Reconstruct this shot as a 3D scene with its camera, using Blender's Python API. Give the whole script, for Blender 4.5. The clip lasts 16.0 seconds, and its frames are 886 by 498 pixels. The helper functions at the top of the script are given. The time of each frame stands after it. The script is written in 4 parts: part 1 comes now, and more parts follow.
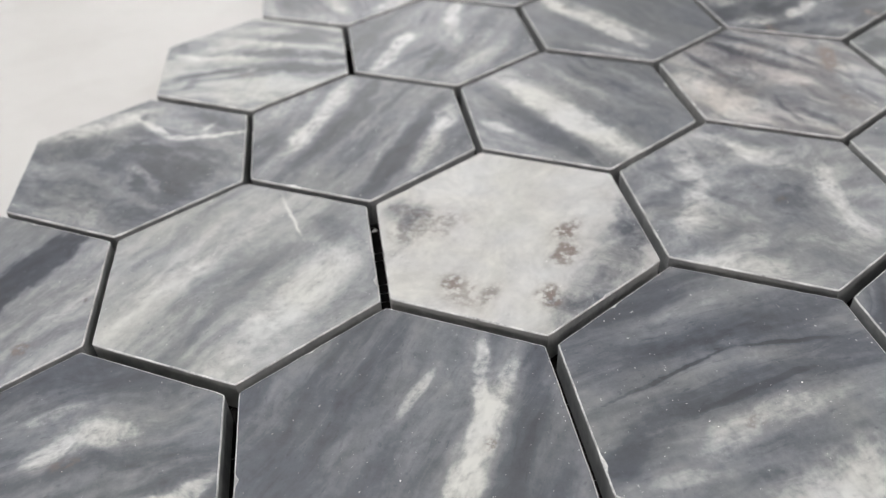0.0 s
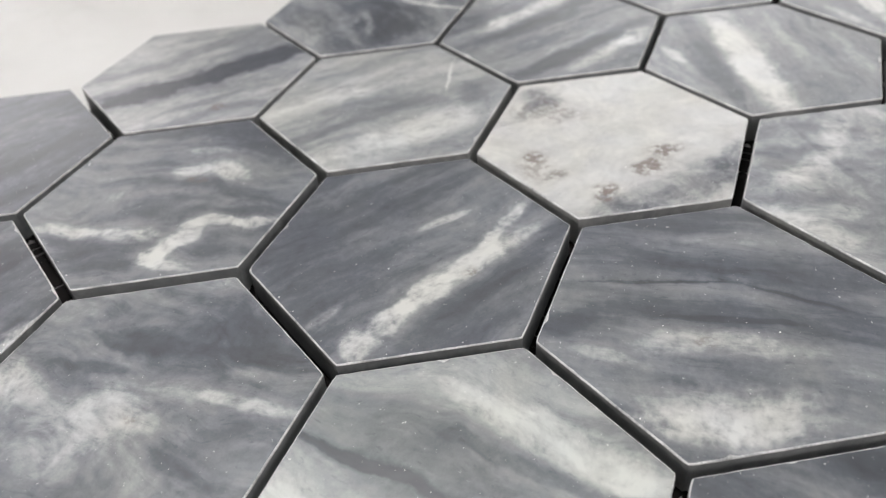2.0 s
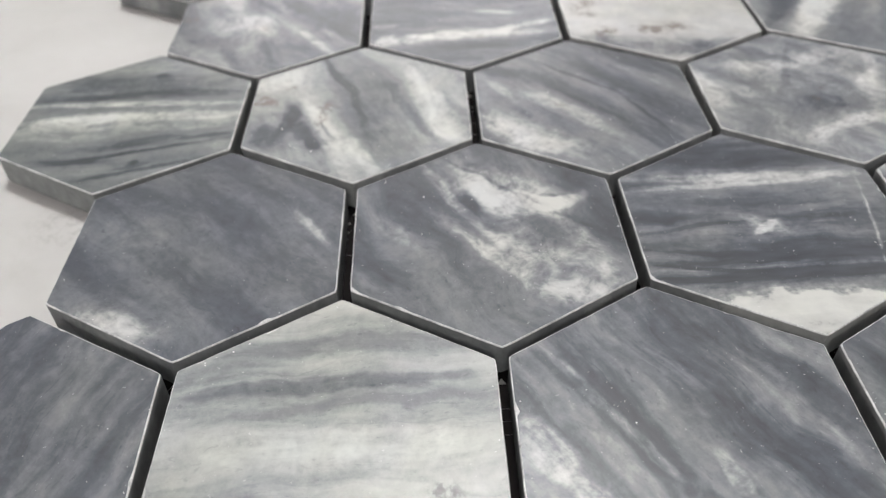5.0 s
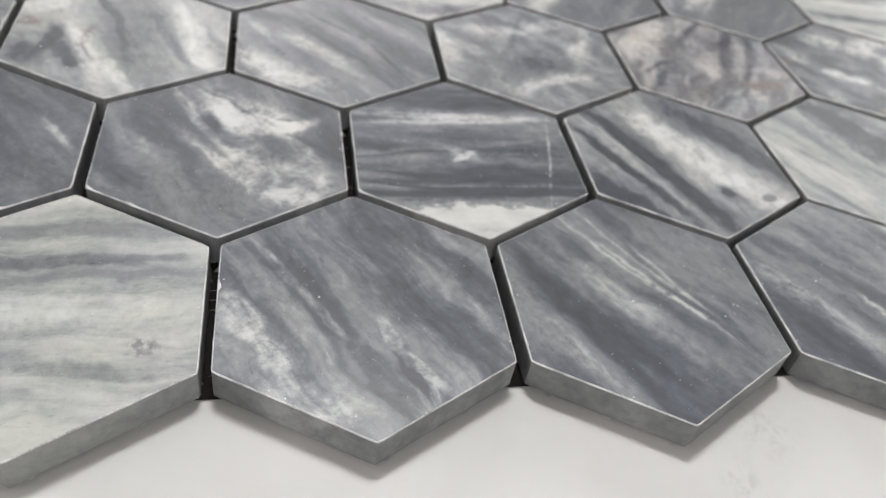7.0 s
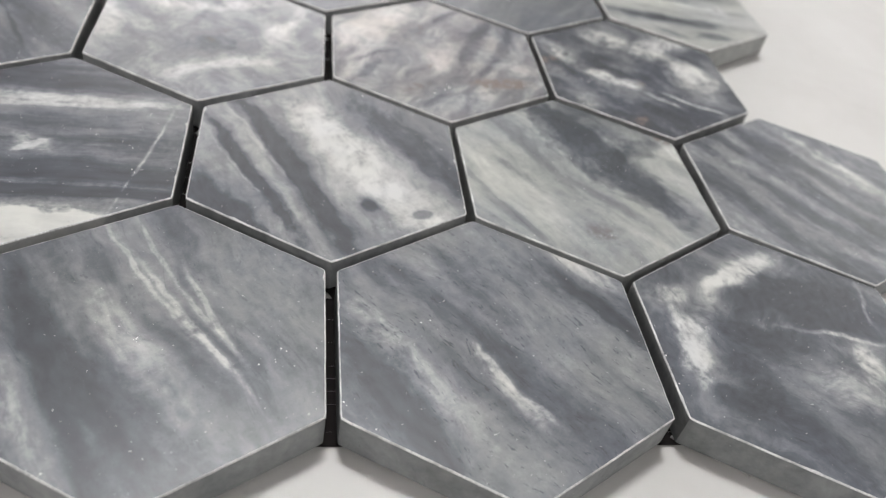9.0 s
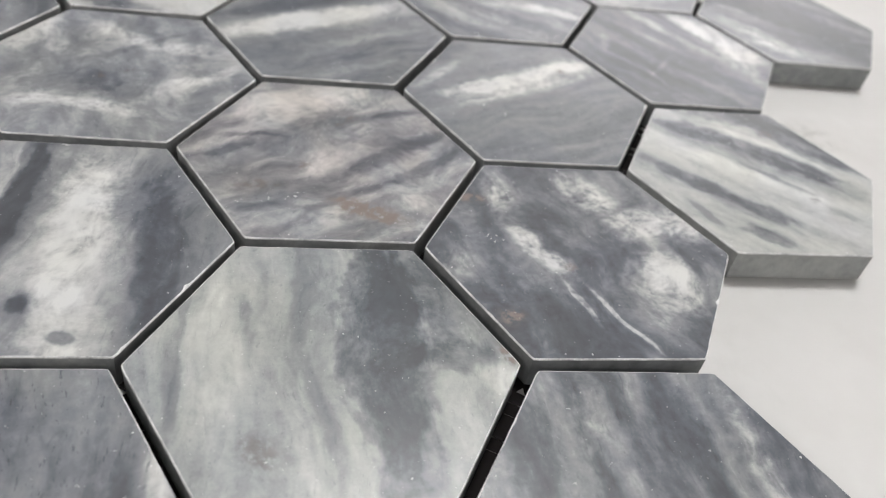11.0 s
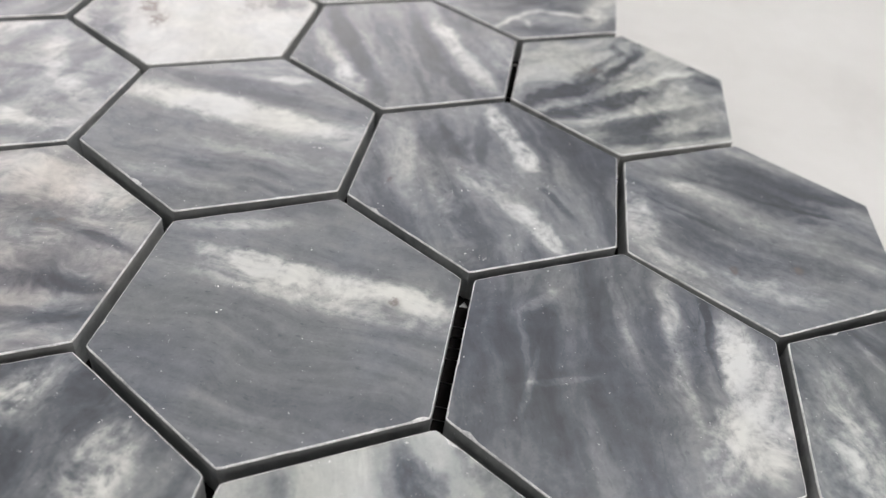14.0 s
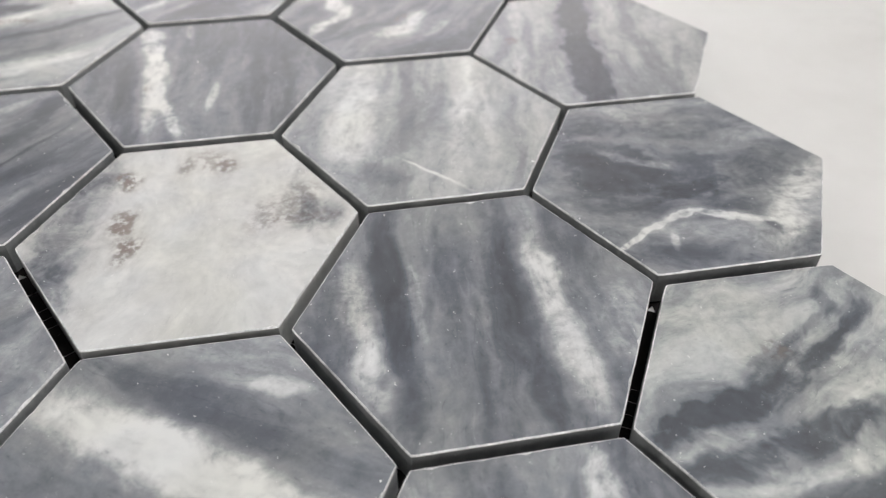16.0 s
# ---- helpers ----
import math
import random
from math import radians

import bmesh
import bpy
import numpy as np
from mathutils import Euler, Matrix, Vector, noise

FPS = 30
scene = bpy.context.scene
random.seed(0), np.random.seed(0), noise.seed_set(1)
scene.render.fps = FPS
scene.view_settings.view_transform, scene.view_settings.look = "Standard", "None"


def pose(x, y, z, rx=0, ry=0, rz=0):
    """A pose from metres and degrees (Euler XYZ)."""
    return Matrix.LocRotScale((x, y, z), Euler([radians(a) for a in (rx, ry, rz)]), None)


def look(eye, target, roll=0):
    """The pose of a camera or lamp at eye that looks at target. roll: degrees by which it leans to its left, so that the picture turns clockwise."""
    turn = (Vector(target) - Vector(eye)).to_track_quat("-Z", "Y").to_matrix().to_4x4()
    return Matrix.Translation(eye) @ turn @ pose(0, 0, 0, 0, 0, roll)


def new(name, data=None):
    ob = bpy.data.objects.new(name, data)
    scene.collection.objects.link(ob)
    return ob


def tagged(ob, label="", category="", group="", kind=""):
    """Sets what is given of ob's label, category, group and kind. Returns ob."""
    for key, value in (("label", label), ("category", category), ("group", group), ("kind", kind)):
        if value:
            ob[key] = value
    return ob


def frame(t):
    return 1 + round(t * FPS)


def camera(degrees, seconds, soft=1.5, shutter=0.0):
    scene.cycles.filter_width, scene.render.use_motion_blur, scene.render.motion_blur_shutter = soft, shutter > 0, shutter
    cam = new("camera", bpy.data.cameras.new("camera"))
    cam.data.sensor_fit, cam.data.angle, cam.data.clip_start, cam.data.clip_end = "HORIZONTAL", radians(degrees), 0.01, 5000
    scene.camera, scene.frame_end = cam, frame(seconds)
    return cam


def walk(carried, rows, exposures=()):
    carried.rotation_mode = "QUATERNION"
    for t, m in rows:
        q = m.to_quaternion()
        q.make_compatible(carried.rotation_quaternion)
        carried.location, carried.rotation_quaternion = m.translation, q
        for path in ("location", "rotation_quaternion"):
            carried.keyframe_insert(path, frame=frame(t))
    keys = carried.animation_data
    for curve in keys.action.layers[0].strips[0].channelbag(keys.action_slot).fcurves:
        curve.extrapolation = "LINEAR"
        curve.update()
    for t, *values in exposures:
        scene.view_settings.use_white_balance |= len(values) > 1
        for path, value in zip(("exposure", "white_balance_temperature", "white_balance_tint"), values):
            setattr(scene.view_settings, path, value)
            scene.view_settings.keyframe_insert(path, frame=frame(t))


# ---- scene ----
cam = camera(59.39, 16.0, 1.25)
cam.data.dof.use_dof = True
cam.data.dof.focus_distance = 0.117
cam.data.dof.aperture_fstop = 22.0
ROWS = [
    (0.0, -0.02629, -0.11280, 0.09967, 50.15, 2.92, -9.09),
    (0.5, -0.01200, -0.11933, 0.10057, 49.49, 3.17, -1.53),
    (1.0, 0.00072, -0.12584, 0.09826, 49.38, 3.40, 5.99),
    (1.5, 0.01261, -0.13048, 0.09551, 49.25, 3.44, 13.70),
    (2.0, 0.02214, -0.13459, 0.09425, 49.13, 3.43, 21.75),
    (2.5, 0.03345, -0.13873, 0.09350, 49.18, 3.29, 29.58),
    (3.0, 0.04749, -0.14178, 0.09556, 49.18, 3.21, 37.67),
    (3.5, 0.07162, -0.14445, 0.09723, 49.31, 3.19, 45.76),
    (4.0, 0.09598, -0.14425, 0.09802, 49.13, 3.18, 53.94),
    (4.2, 0.10664, -0.14306, 0.09843, 49.00, 3.15, 57.28),
    (6.3, 0.16552, -0.16461, 0.10421, 45.79, -4.68, 55.87),
    (6.5, 0.16858, -0.15921, 0.10579, 46.13, -5.72, 54.47),
    (7.0, 0.17282, -0.14552, 0.10564, 47.02, -7.97, 51.22),
    (7.5, 0.17579, -0.12841, 0.10056, 47.86, -9.70, 48.43),
    (8.0, 0.18104, -0.11429, 0.09843, 47.98, -10.36, 46.75),
    (8.5, 0.18934, -0.09661, 0.09653, 47.69, -9.90, 46.73),
    (9.0, 0.20164, -0.06560, 0.09489, 47.74, -9.58, 53.43),
    (9.2, 0.20460, -0.05320, 0.09452, 47.85, -9.37, 56.60),
    (11.3, 0.19511, 0.05398, 0.09483, 47.90, -8.20, 88.16),
    (11.5, 0.19241, 0.06367, 0.09572, 47.96, -8.28, 91.18),
    (12.0, 0.17894, 0.08613, 0.09743, 47.99, -8.22, 98.78),
    (12.5, 0.16487, 0.10649, 0.09691, 48.22, -7.99, 106.23),
    (13.0, 0.14724, 0.12501, 0.09588, 48.33, -7.54, 114.05),
    (13.5, 0.12875, 0.13988, 0.09465, 48.37, -6.96, 121.78),
    (14.0, 0.10499, 0.15056, 0.09326, 48.49, -6.52, 129.80),
    (14.5, 0.07747, 0.15145, 0.09358, 48.66, -5.83, 137.53),
    (15.0, 0.06342, 0.13748, 0.09612, 48.36, -4.45, 138.75),
    (15.5, 0.04448, 0.12211, 0.09419, 48.03, -2.55, 139.58),
    (16.0, 0.03089, 0.10250, 0.09348, 47.19, -0.18, 139.93),
]
walk(cam, [(t, pose(*row)) for t, *row in ROWS])

# ---- world and light ----
world = bpy.data.worlds.new("world")
scene.world = world
world.use_nodes = True
world.node_tree.nodes["Background"].inputs[0].default_value = (0.9, 0.95, 1.0, 1)
world.node_tree.nodes["Background"].inputs[1].default_value = 0.1


# unseen lights, added for the shadows and the stone's sheen: name, turn about the table, distance, height, length,
# width, power, colour
LAMPS = [
    ("unseen_light", 146, 0.6, 2.05, 0.5, 0.4, 33, (1.0, 0.99, 0.99)),
    ("unseen_light", 326, 2.7, 2.05, 0.6, 0.5, 28, (1.0, 0.98, 0.965)),
    ("unseen_light", 34, 4.2, 2.05, 3.0, 1.2, 38, (1.0, 0.98, 0.965)),
    ("unseen_light", 92, 4.2, 2.05, 2.6, 1.2, 46, (1.0, 0.98, 0.965)),
    ("unseen_light", 152, 4.2, 2.05, 2.4, 1.2, 54, (1.0, 0.955, 0.965)),
    ("unseen_light", 236, 4.2, 2.05, 4.0, 1.4, 100, (1.0, 0.93, 0.94)),
]
for name, turn, far, high, wide, deep, watts, colour in LAMPS:
    lamp = bpy.data.lights.new(name, "AREA")
    lamp.shape, lamp.size, lamp.size_y, lamp.energy, lamp.color = "RECTANGLE", wide, deep, watts, colour
    new(name, lamp).matrix_world = look((far * math.cos(radians(turn)), far * math.sin(radians(turn)), high), (0.05, 0.03, 0))

# ---- sizes ----
PITCH = 0.0508
RADIUS = 0.02823
THICK = 0.0065
NET = 0.0005
TOP = NET + THICK


# ---- node helpers ----
def material(name):
    m = bpy.data.materials.new(name)
    m.use_nodes = True
    return m, m.node_tree, m.node_tree.nodes["Principled BSDF"]


def node(tree, kind, **settings):
    n = tree.nodes.new(kind)
    for key, value in settings.items():
        if key == "operation":
            n.operation = value
        elif key == "blend_type":
            n.blend_type = value
        elif key == "data_type":
            n.data_type = value
        elif key == "interpolation":
            n.interpolation_type = value
        elif key == "feature":
            n.feature = value
    return n


def feed(tree, socket, value):
    if isinstance(value, bpy.types.NodeSocket):
        tree.links.new(value, socket)
    else:
        socket.default_value = value


def calc(tree, operation, a, b=0.0, c=0.0):
    n = node(tree, "ShaderNodeMath", operation=operation)
    for k, v in enumerate((a, b, c)):
        feed(tree, n.inputs[k], v)
    return n.outputs[0]


def vec(tree, operation, a, b=(0, 0, 0)):
    n = node(tree, "ShaderNodeVectorMath", operation=operation)
    feed(tree, n.inputs[0], a)
    if operation == "SCALE":
        feed(tree, n.inputs["Scale"], b)
    else:
        feed(tree, n.inputs[1], b)
    return n.outputs[0]


def noise_at(tree, where, scale, detail=3.0, rough=0.55, colour=False, distortion=0.0):
    n = node(tree, "ShaderNodeTexNoise")
    feed(tree, n.inputs["Vector"], where)
    n.inputs["Scale"].default_value = scale
    n.inputs["Detail"].default_value = detail
    n.inputs["Roughness"].default_value = rough
    n.inputs["Distortion"].default_value = distortion
    return n.outputs["Color" if colour else "Fac"]


def smooth(tree, value, lo, hi, out_lo=0.0, out_hi=1.0):
    n = node(tree, "ShaderNodeMapRange", interpolation="SMOOTHSTEP")
    for k, v in enumerate((value, lo, hi, out_lo, out_hi)):
        feed(tree, n.inputs[k], v)
    return n.outputs[0]


def mixed(tree, fac, a, b, blend="MIX"):
    n = node(tree, "ShaderNodeMix", data_type="RGBA", blend_type=blend)
    feed(tree, n.inputs["Factor"], fac)
    feed(tree, n.inputs[6], a)
    feed(tree, n.inputs[7], b)
    return n.outputs[2]


def ramp(tree, value, stops):
    n = node(tree, "ShaderNodeValToRGB")
    feed(tree, n.inputs[0], value)
    e = n.color_ramp.elements
    while len(e) < len(stops):
        e.new(0.5)
    for k, (at, colour) in enumerate(stops):
        e[k].position = at
        e[k].color = (*colour, 1)
    return n.outputs[0]


# ---- materials ----
def vein_group():
    """One vein or patch: an oval, soft at its rim, frayed along its length. Millimetres and radians."""
    g = bpy.data.node_groups.new("vein", "ShaderNodeTree")
    for name, kind in (("Where", "NodeSocketVector"), ("Fray", "NodeSocketFloat"), ("Centre", "NodeSocketVector"), ("Turn", "NodeSocketFloat"), ("Long", "NodeSocketFloat"), ("Wide", "NodeSocketFloat"), ("Soft", "NodeSocketFloat")):
        g.interface.new_socket(name, in_out="INPUT", socket_type=kind)
    g.interface.new_socket("Mask", in_out="OUTPUT", socket_type="NodeSocketFloat")
    i, o = g.nodes.new("NodeGroupInput"), g.nodes.new("NodeGroupOutput")
    d = vec(g, "SUBTRACT", i.outputs["Where"], i.outputs["Centre"])
    r = node(g, "ShaderNodeVectorRotate")
    r.rotation_type = "Z_AXIS"
    feed(g, r.inputs["Vector"], d)
    feed(g, r.inputs["Angle"], calc(g, "MULTIPLY", i.outputs["Turn"], -1.0))
    s = node(g, "ShaderNodeSeparateXYZ")
    feed(g, s.inputs[0], r.outputs[0])
    u = calc(g, "DIVIDE", s.outputs[0], i.outputs["Long"])
    v = calc(g, "DIVIDE", s.outputs[1], i.outputs["Wide"])
    dist = calc(g, "SQRT", calc(g, "ADD", calc(g, "MULTIPLY", u, u), calc(g, "MULTIPLY", v, v)))
    dist = calc(g, "ADD", dist, calc(g, "MULTIPLY", calc(g, "SUBTRACT", i.outputs["Fray"], 0.5), 2.3))
    lo = calc(g, "SUBTRACT", 1.0, i.outputs["Soft"])
    hi = calc(g, "ADD", 1.0, calc(g, "MULTIPLY", i.outputs["Soft"], 0.6))
    core = smooth(g, dist, lo, hi, 1.0, 0.0)
    halo = smooth(g, dist, 0.3, 2.3, 1.0, 0.0)
    feed(g, o.inputs[0], calc(g, "ADD", calc(g, "MULTIPLY", core, 0.7), calc(g, "MULTIPLY", halo, 0.36)))
    return g


VEIN = vein_group()
STONE = [(0.0, (0.045, 0.049, 0.058)), (0.25, (0.108, 0.118, 0.138)), (0.5, (0.233, 0.243, 0.259)), (0.75, (0.45, 0.457, 0.457)), (1.0, (0.65, 0.655, 0.64))]


def marble(name, seed, turn, tone, contrast, stretch=5.0, fold=1.0, blush=0.0, spots=0.4, veins=()):
    """Grey veined marble, honed. turn: the grain's way in degrees; tone 0 dark to 1 white; veins: (x, y, turn, long, wide, soft, lift, rust) in mm."""
    m, t, b = material(name)
    co = node(t, "ShaderNodeTexCoord").outputs["Object"]
    mm = vec(t, "SCALE", co, 1000.0)
    here = vec(t, "ADD", mm, (seed * 175.4, seed * 71.3, seed * 31.1))
    w1 = vec(t, "SUBTRACT", noise_at(t, here, 0.045, 2.0, 0.5, True), (0.5, 0.5, 0.5))
    w2 = vec(t, "SUBTRACT", noise_at(t, here, 0.16, 2.0, 0.5, True), (0.5, 0.5, 0.5))
    bent = vec(t, "ADD", vec(t, "SCALE", w1, 9.0 * fold), vec(t, "SCALE", w2, 0.4 + 0.5 * fold))
    flow = vec(t, "ADD", here, bent)
    r = node(t, "ShaderNodeVectorRotate")
    r.rotation_type = "Z_AXIS"
    feed(t, r.inputs["Vector"], flow)
    r.inputs["Angle"].default_value = -radians(turn)
    w3 = vec(t, "SUBTRACT", noise_at(t, here, 0.9, 3.0, 0.65, True), (0.5, 0.5, 0.5))
    s1 = noise_at(t, vec(t, "MULTIPLY", r.outputs[0], (0.16 / stretch, 0.16, 0.1)), 1.0, 3.0, 0.45)
    s2 = noise_at(t, vec(t, "MULTIPLY", r.outputs[0], (1.4 / stretch, 0.6, 0.4)), 1.0, 2.0, 0.5)
    dash = smooth(t, noise_at(t, vec(t, "MULTIPLY", r.outputs[0], (0.5, 1.7, 0.5)), 1.0, 3.0, 0.6), 0.60, 0.72)
    cloud = noise_at(t, flow, 0.16, 5.0, 0.56)
    mottle = noise_at(t, flow, 0.75, 3.0, 0.6)
    grain = noise_at(t, here, 2.6, 3.0, 0.7)
    value = calc(t, "MULTIPLY_ADD", calc(t, "SUBTRACT", smooth(t, s1, 0.34, 0.66), 0.5), 1.15 * contrast, tone)
    value = calc(t, "MULTIPLY_ADD", calc(t, "SUBTRACT", s2, 0.5), 0.06 + 0.9 * contrast, value)
    value = calc(t, "MULTIPLY_ADD", calc(t, "SUBTRACT", cloud, 0.5), 0.9 * contrast, value)
    value = calc(t, "MULTIPLY_ADD", calc(t, "SUBTRACT", mottle, 0.5), 0.05 + 0.3 * contrast, value)
    value = calc(t, "MULTIPLY_ADD", calc(t, "SUBTRACT", grain, 0.5), 0.12, value)
    lines = noise_at(t, vec(t, "MULTIPLY", vec(t, "ADD", r.outputs[0], vec(t, "SCALE", w3, 0.35)), (0.2 / stretch, 0.17, 0.1)), 1.0, 3.0, 0.5)
    dark_line = smooth(t, calc(t, "ABSOLUTE", calc(t, "SUBTRACT", lines, 0.44)), 0.0, 0.022, 1.0, 0.0)
    pale_line = smooth(t, calc(t, "ABSOLUTE", calc(t, "SUBTRACT", lines, 0.56)), 0.0, 0.03, 1.0, 0.0)
    fade = smooth(t, cloud, 0.38, 0.62)
    value = calc(t, "MULTIPLY_ADD", calc(t, "MULTIPLY", dark_line, fade), -0.02 - 0.2 * contrast, value)
    value = calc(t, "MULTIPLY_ADD", calc(t, "MULTIPLY", pale_line, calc(t, "SUBTRACT", 1.0, fade)), 0.02 + 0.15 * contrast, value)
    value = calc(t, "MULTIPLY_ADD", dash, -0.16 * spots, value)
    curd = smooth(t, noise_at(t, vec(t, "ADD", here, vec(t, "SCALE", bent, 0.5)), 0.55, 5.0, 0.62), 0.4, 0.62)
    value = calc(t, "MULTIPLY_ADD", calc(t, "SUBTRACT", curd, 0.5), 0.02 + 0.12 * contrast, value)
    pits = smooth(t, noise_at(t, vec(t, "MULTIPLY", r.outputs[0], (0.5, 1.0, 0.5)), 1.0, 2.0, 0.6), 0.65, 0.76)
    value = calc(t, "MULTIPLY_ADD", pits, -0.1, value)
    fray = calc(t, "ADD", calc(t, "MULTIPLY", noise_at(t, flow, 0.28, 3.0, 0.5), 0.4), calc(t, "ADD", calc(t, "MULTIPLY", s1, 0.3), calc(t, "MULTIPLY", s2, 0.3)))
    place = vec(t, "ADD", vec(t, "ADD", mm, vec(t, "SCALE", w3, 0.5)), vec(t, "ADD", vec(t, "SCALE", w2, 2.0 * fold), vec(t, "SCALE", w1, 2.5)))
    body = calc(t, "MULTIPLY_ADD", cloud, 1.7, calc(t, "MULTIPLY_ADD", mottle, 1.3, calc(t, "MULTIPLY_ADD", s2, 1.2, -1.1)))
    rust = 0.0
    for x, y, way, length, width, soft, lift, red in veins:
        g = t.nodes.new("ShaderNodeGroup")
        g.node_tree = VEIN
        feed(t, g.inputs["Where"], place)
        feed(t, g.inputs["Fray"], fray)
        g.inputs["Centre"].default_value = (x, y, 0)
        g.inputs["Turn"].default_value = radians(way)
        g.inputs["Long"].default_value, g.inputs["Wide"].default_value, g.inputs["Soft"].default_value = length, width, soft * 0.75
        mask = g.outputs[0]
        if red > 0:
            specks = smooth(t, noise_at(t, here, 0.7, 4.0, 0.62), 0.36, 0.6)
            mask = calc(t, "MULTIPLY", mask, specks)
            rust = calc(t, "MULTIPLY_ADD", mask, red, rust)
        value = calc(t, "MULTIPLY_ADD", calc(t, "MULTIPLY", mask, body), lift, value)
    value = calc(t, "SMOOTH_MIN", value, calc(t, "MULTIPLY_ADD", cloud, 0.5, calc(t, "MULTIPLY_ADD", s2, 0.25, 0.58)), 0.3)
    value = calc(t, "SMOOTH_MAX", value, calc(t, "MULTIPLY_ADD", s2, 0.25, -0.03), 0.15)
    colour = ramp(t, value, STONE)
    tint = noise_at(t, flow, 0.05, 2.0)
    colour = mixed(t, smooth(t, tint, 0.42, 0.62, 0.0, 0.5), colour, (1.0, 0.995, 0.93, 1), "MULTIPLY")
    colour = mixed(t, smooth(t, tint, 0.48, 0.36, 0.0, 0.5), colour, (0.955, 0.975, 1.0, 1), "MULTIPLY")
    if blush < 0:
        colour = mixed(t, smooth(t, noise_at(t, flow, 0.06, 3.0), 0.25, 0.5, 0.0, -blush), colour, (0.95, 1.0, 0.90, 1), "MULTIPLY")
    if blush > 0:
        colour = mixed(t, smooth(t, noise_at(t, flow, 0.08, 3.0), 0.3, 0.6, 0.0, blush), colour, (1.0, 0.90, 0.86, 1), "MULTIPLY")
    if veins and not isinstance(rust, float):
        colour = mixed(t, calc(t, "MINIMUM", rust, 0.85), colour, (0.23, 0.185, 0.16, 1))
    flecks = smooth(t, noise_at(t, vec(t, "MULTIPLY", here, (1.0, 0.7, 1.0)), 1.5, 2.0, 0.8), 0.70, 0.76)
    colour = mixed(t, calc(t, "MULTIPLY", flecks, 0.6), colour, (0.8, 0.8, 0.78, 1))
    # the sawn sides: their dull grey, with shade painted in as colour
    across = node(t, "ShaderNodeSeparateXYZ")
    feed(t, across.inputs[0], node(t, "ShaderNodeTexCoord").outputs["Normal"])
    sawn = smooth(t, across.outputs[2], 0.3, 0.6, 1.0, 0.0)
    sawn_shade = ramp(t, noise_at(t, here, 0.35, 5.0, 0.65), [(0.3, (0.19, 0.198, 0.195)), (0.7, (0.36, 0.37, 0.36))])
    colour = mixed(t, calc(t, "MULTIPLY", sawn, 0.6), colour, sawn_shade)
    feed(t, b.inputs["Base Color"], colour)
    honed = calc(t, "MULTIPLY_ADD", noise_at(t, here, 0.07, 2.0, 0.5), 0.12, 0.27)
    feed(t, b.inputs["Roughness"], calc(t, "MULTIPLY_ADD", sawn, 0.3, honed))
    b.inputs["IOR"].default_value = 1.6
    bump = node(t, "ShaderNodeBump")
    bump.inputs["Strength"].default_value = 0.14
    bump.inputs["Distance"].default_value = 0.00006
    feed(t, bump.inputs["Height"], calc(t, "ADD", grain, calc(t, "MULTIPLY", flecks, 1.5)))
    feed(t, b.inputs["Normal"], bump.outputs[0])
    return m


def crushed_edge():
    """The bruised arris, where the grey stone is broken to white crystal."""
    m, t, b = material("crushed_edge")
    co = node(t, "ShaderNodeTexCoord").outputs["Object"]
    mm = vec(t, "SCALE", co, 1000.0)
    value = calc(t, "ADD", calc(t, "MULTIPLY", noise_at(t, mm, 0.17, 4.0, 0.6), 0.7), calc(t, "MULTIPLY", noise_at(t, mm, 3.0, 3.0, 0.7), 0.35))
    feed(t, b.inputs["Base Color"], ramp(t, value, [(0.39, (0.33, 0.335, 0.34)), (0.52, (0.62, 0.625, 0.62)), (0.64, (0.92, 0.92, 0.91))]))
    b.inputs["Roughness"].default_value = 0.5
    return m


# grey rubbed marks on the table top: x, y, turn, length, width in mm
SMUDGES = ((157, -42, 3, 5.7, 5.0), (161, -54, -4, 2.9, 3.0), (-4, -153, 119, 5.3, 6.0), (49, 162, 35, 5.6, 5.0))


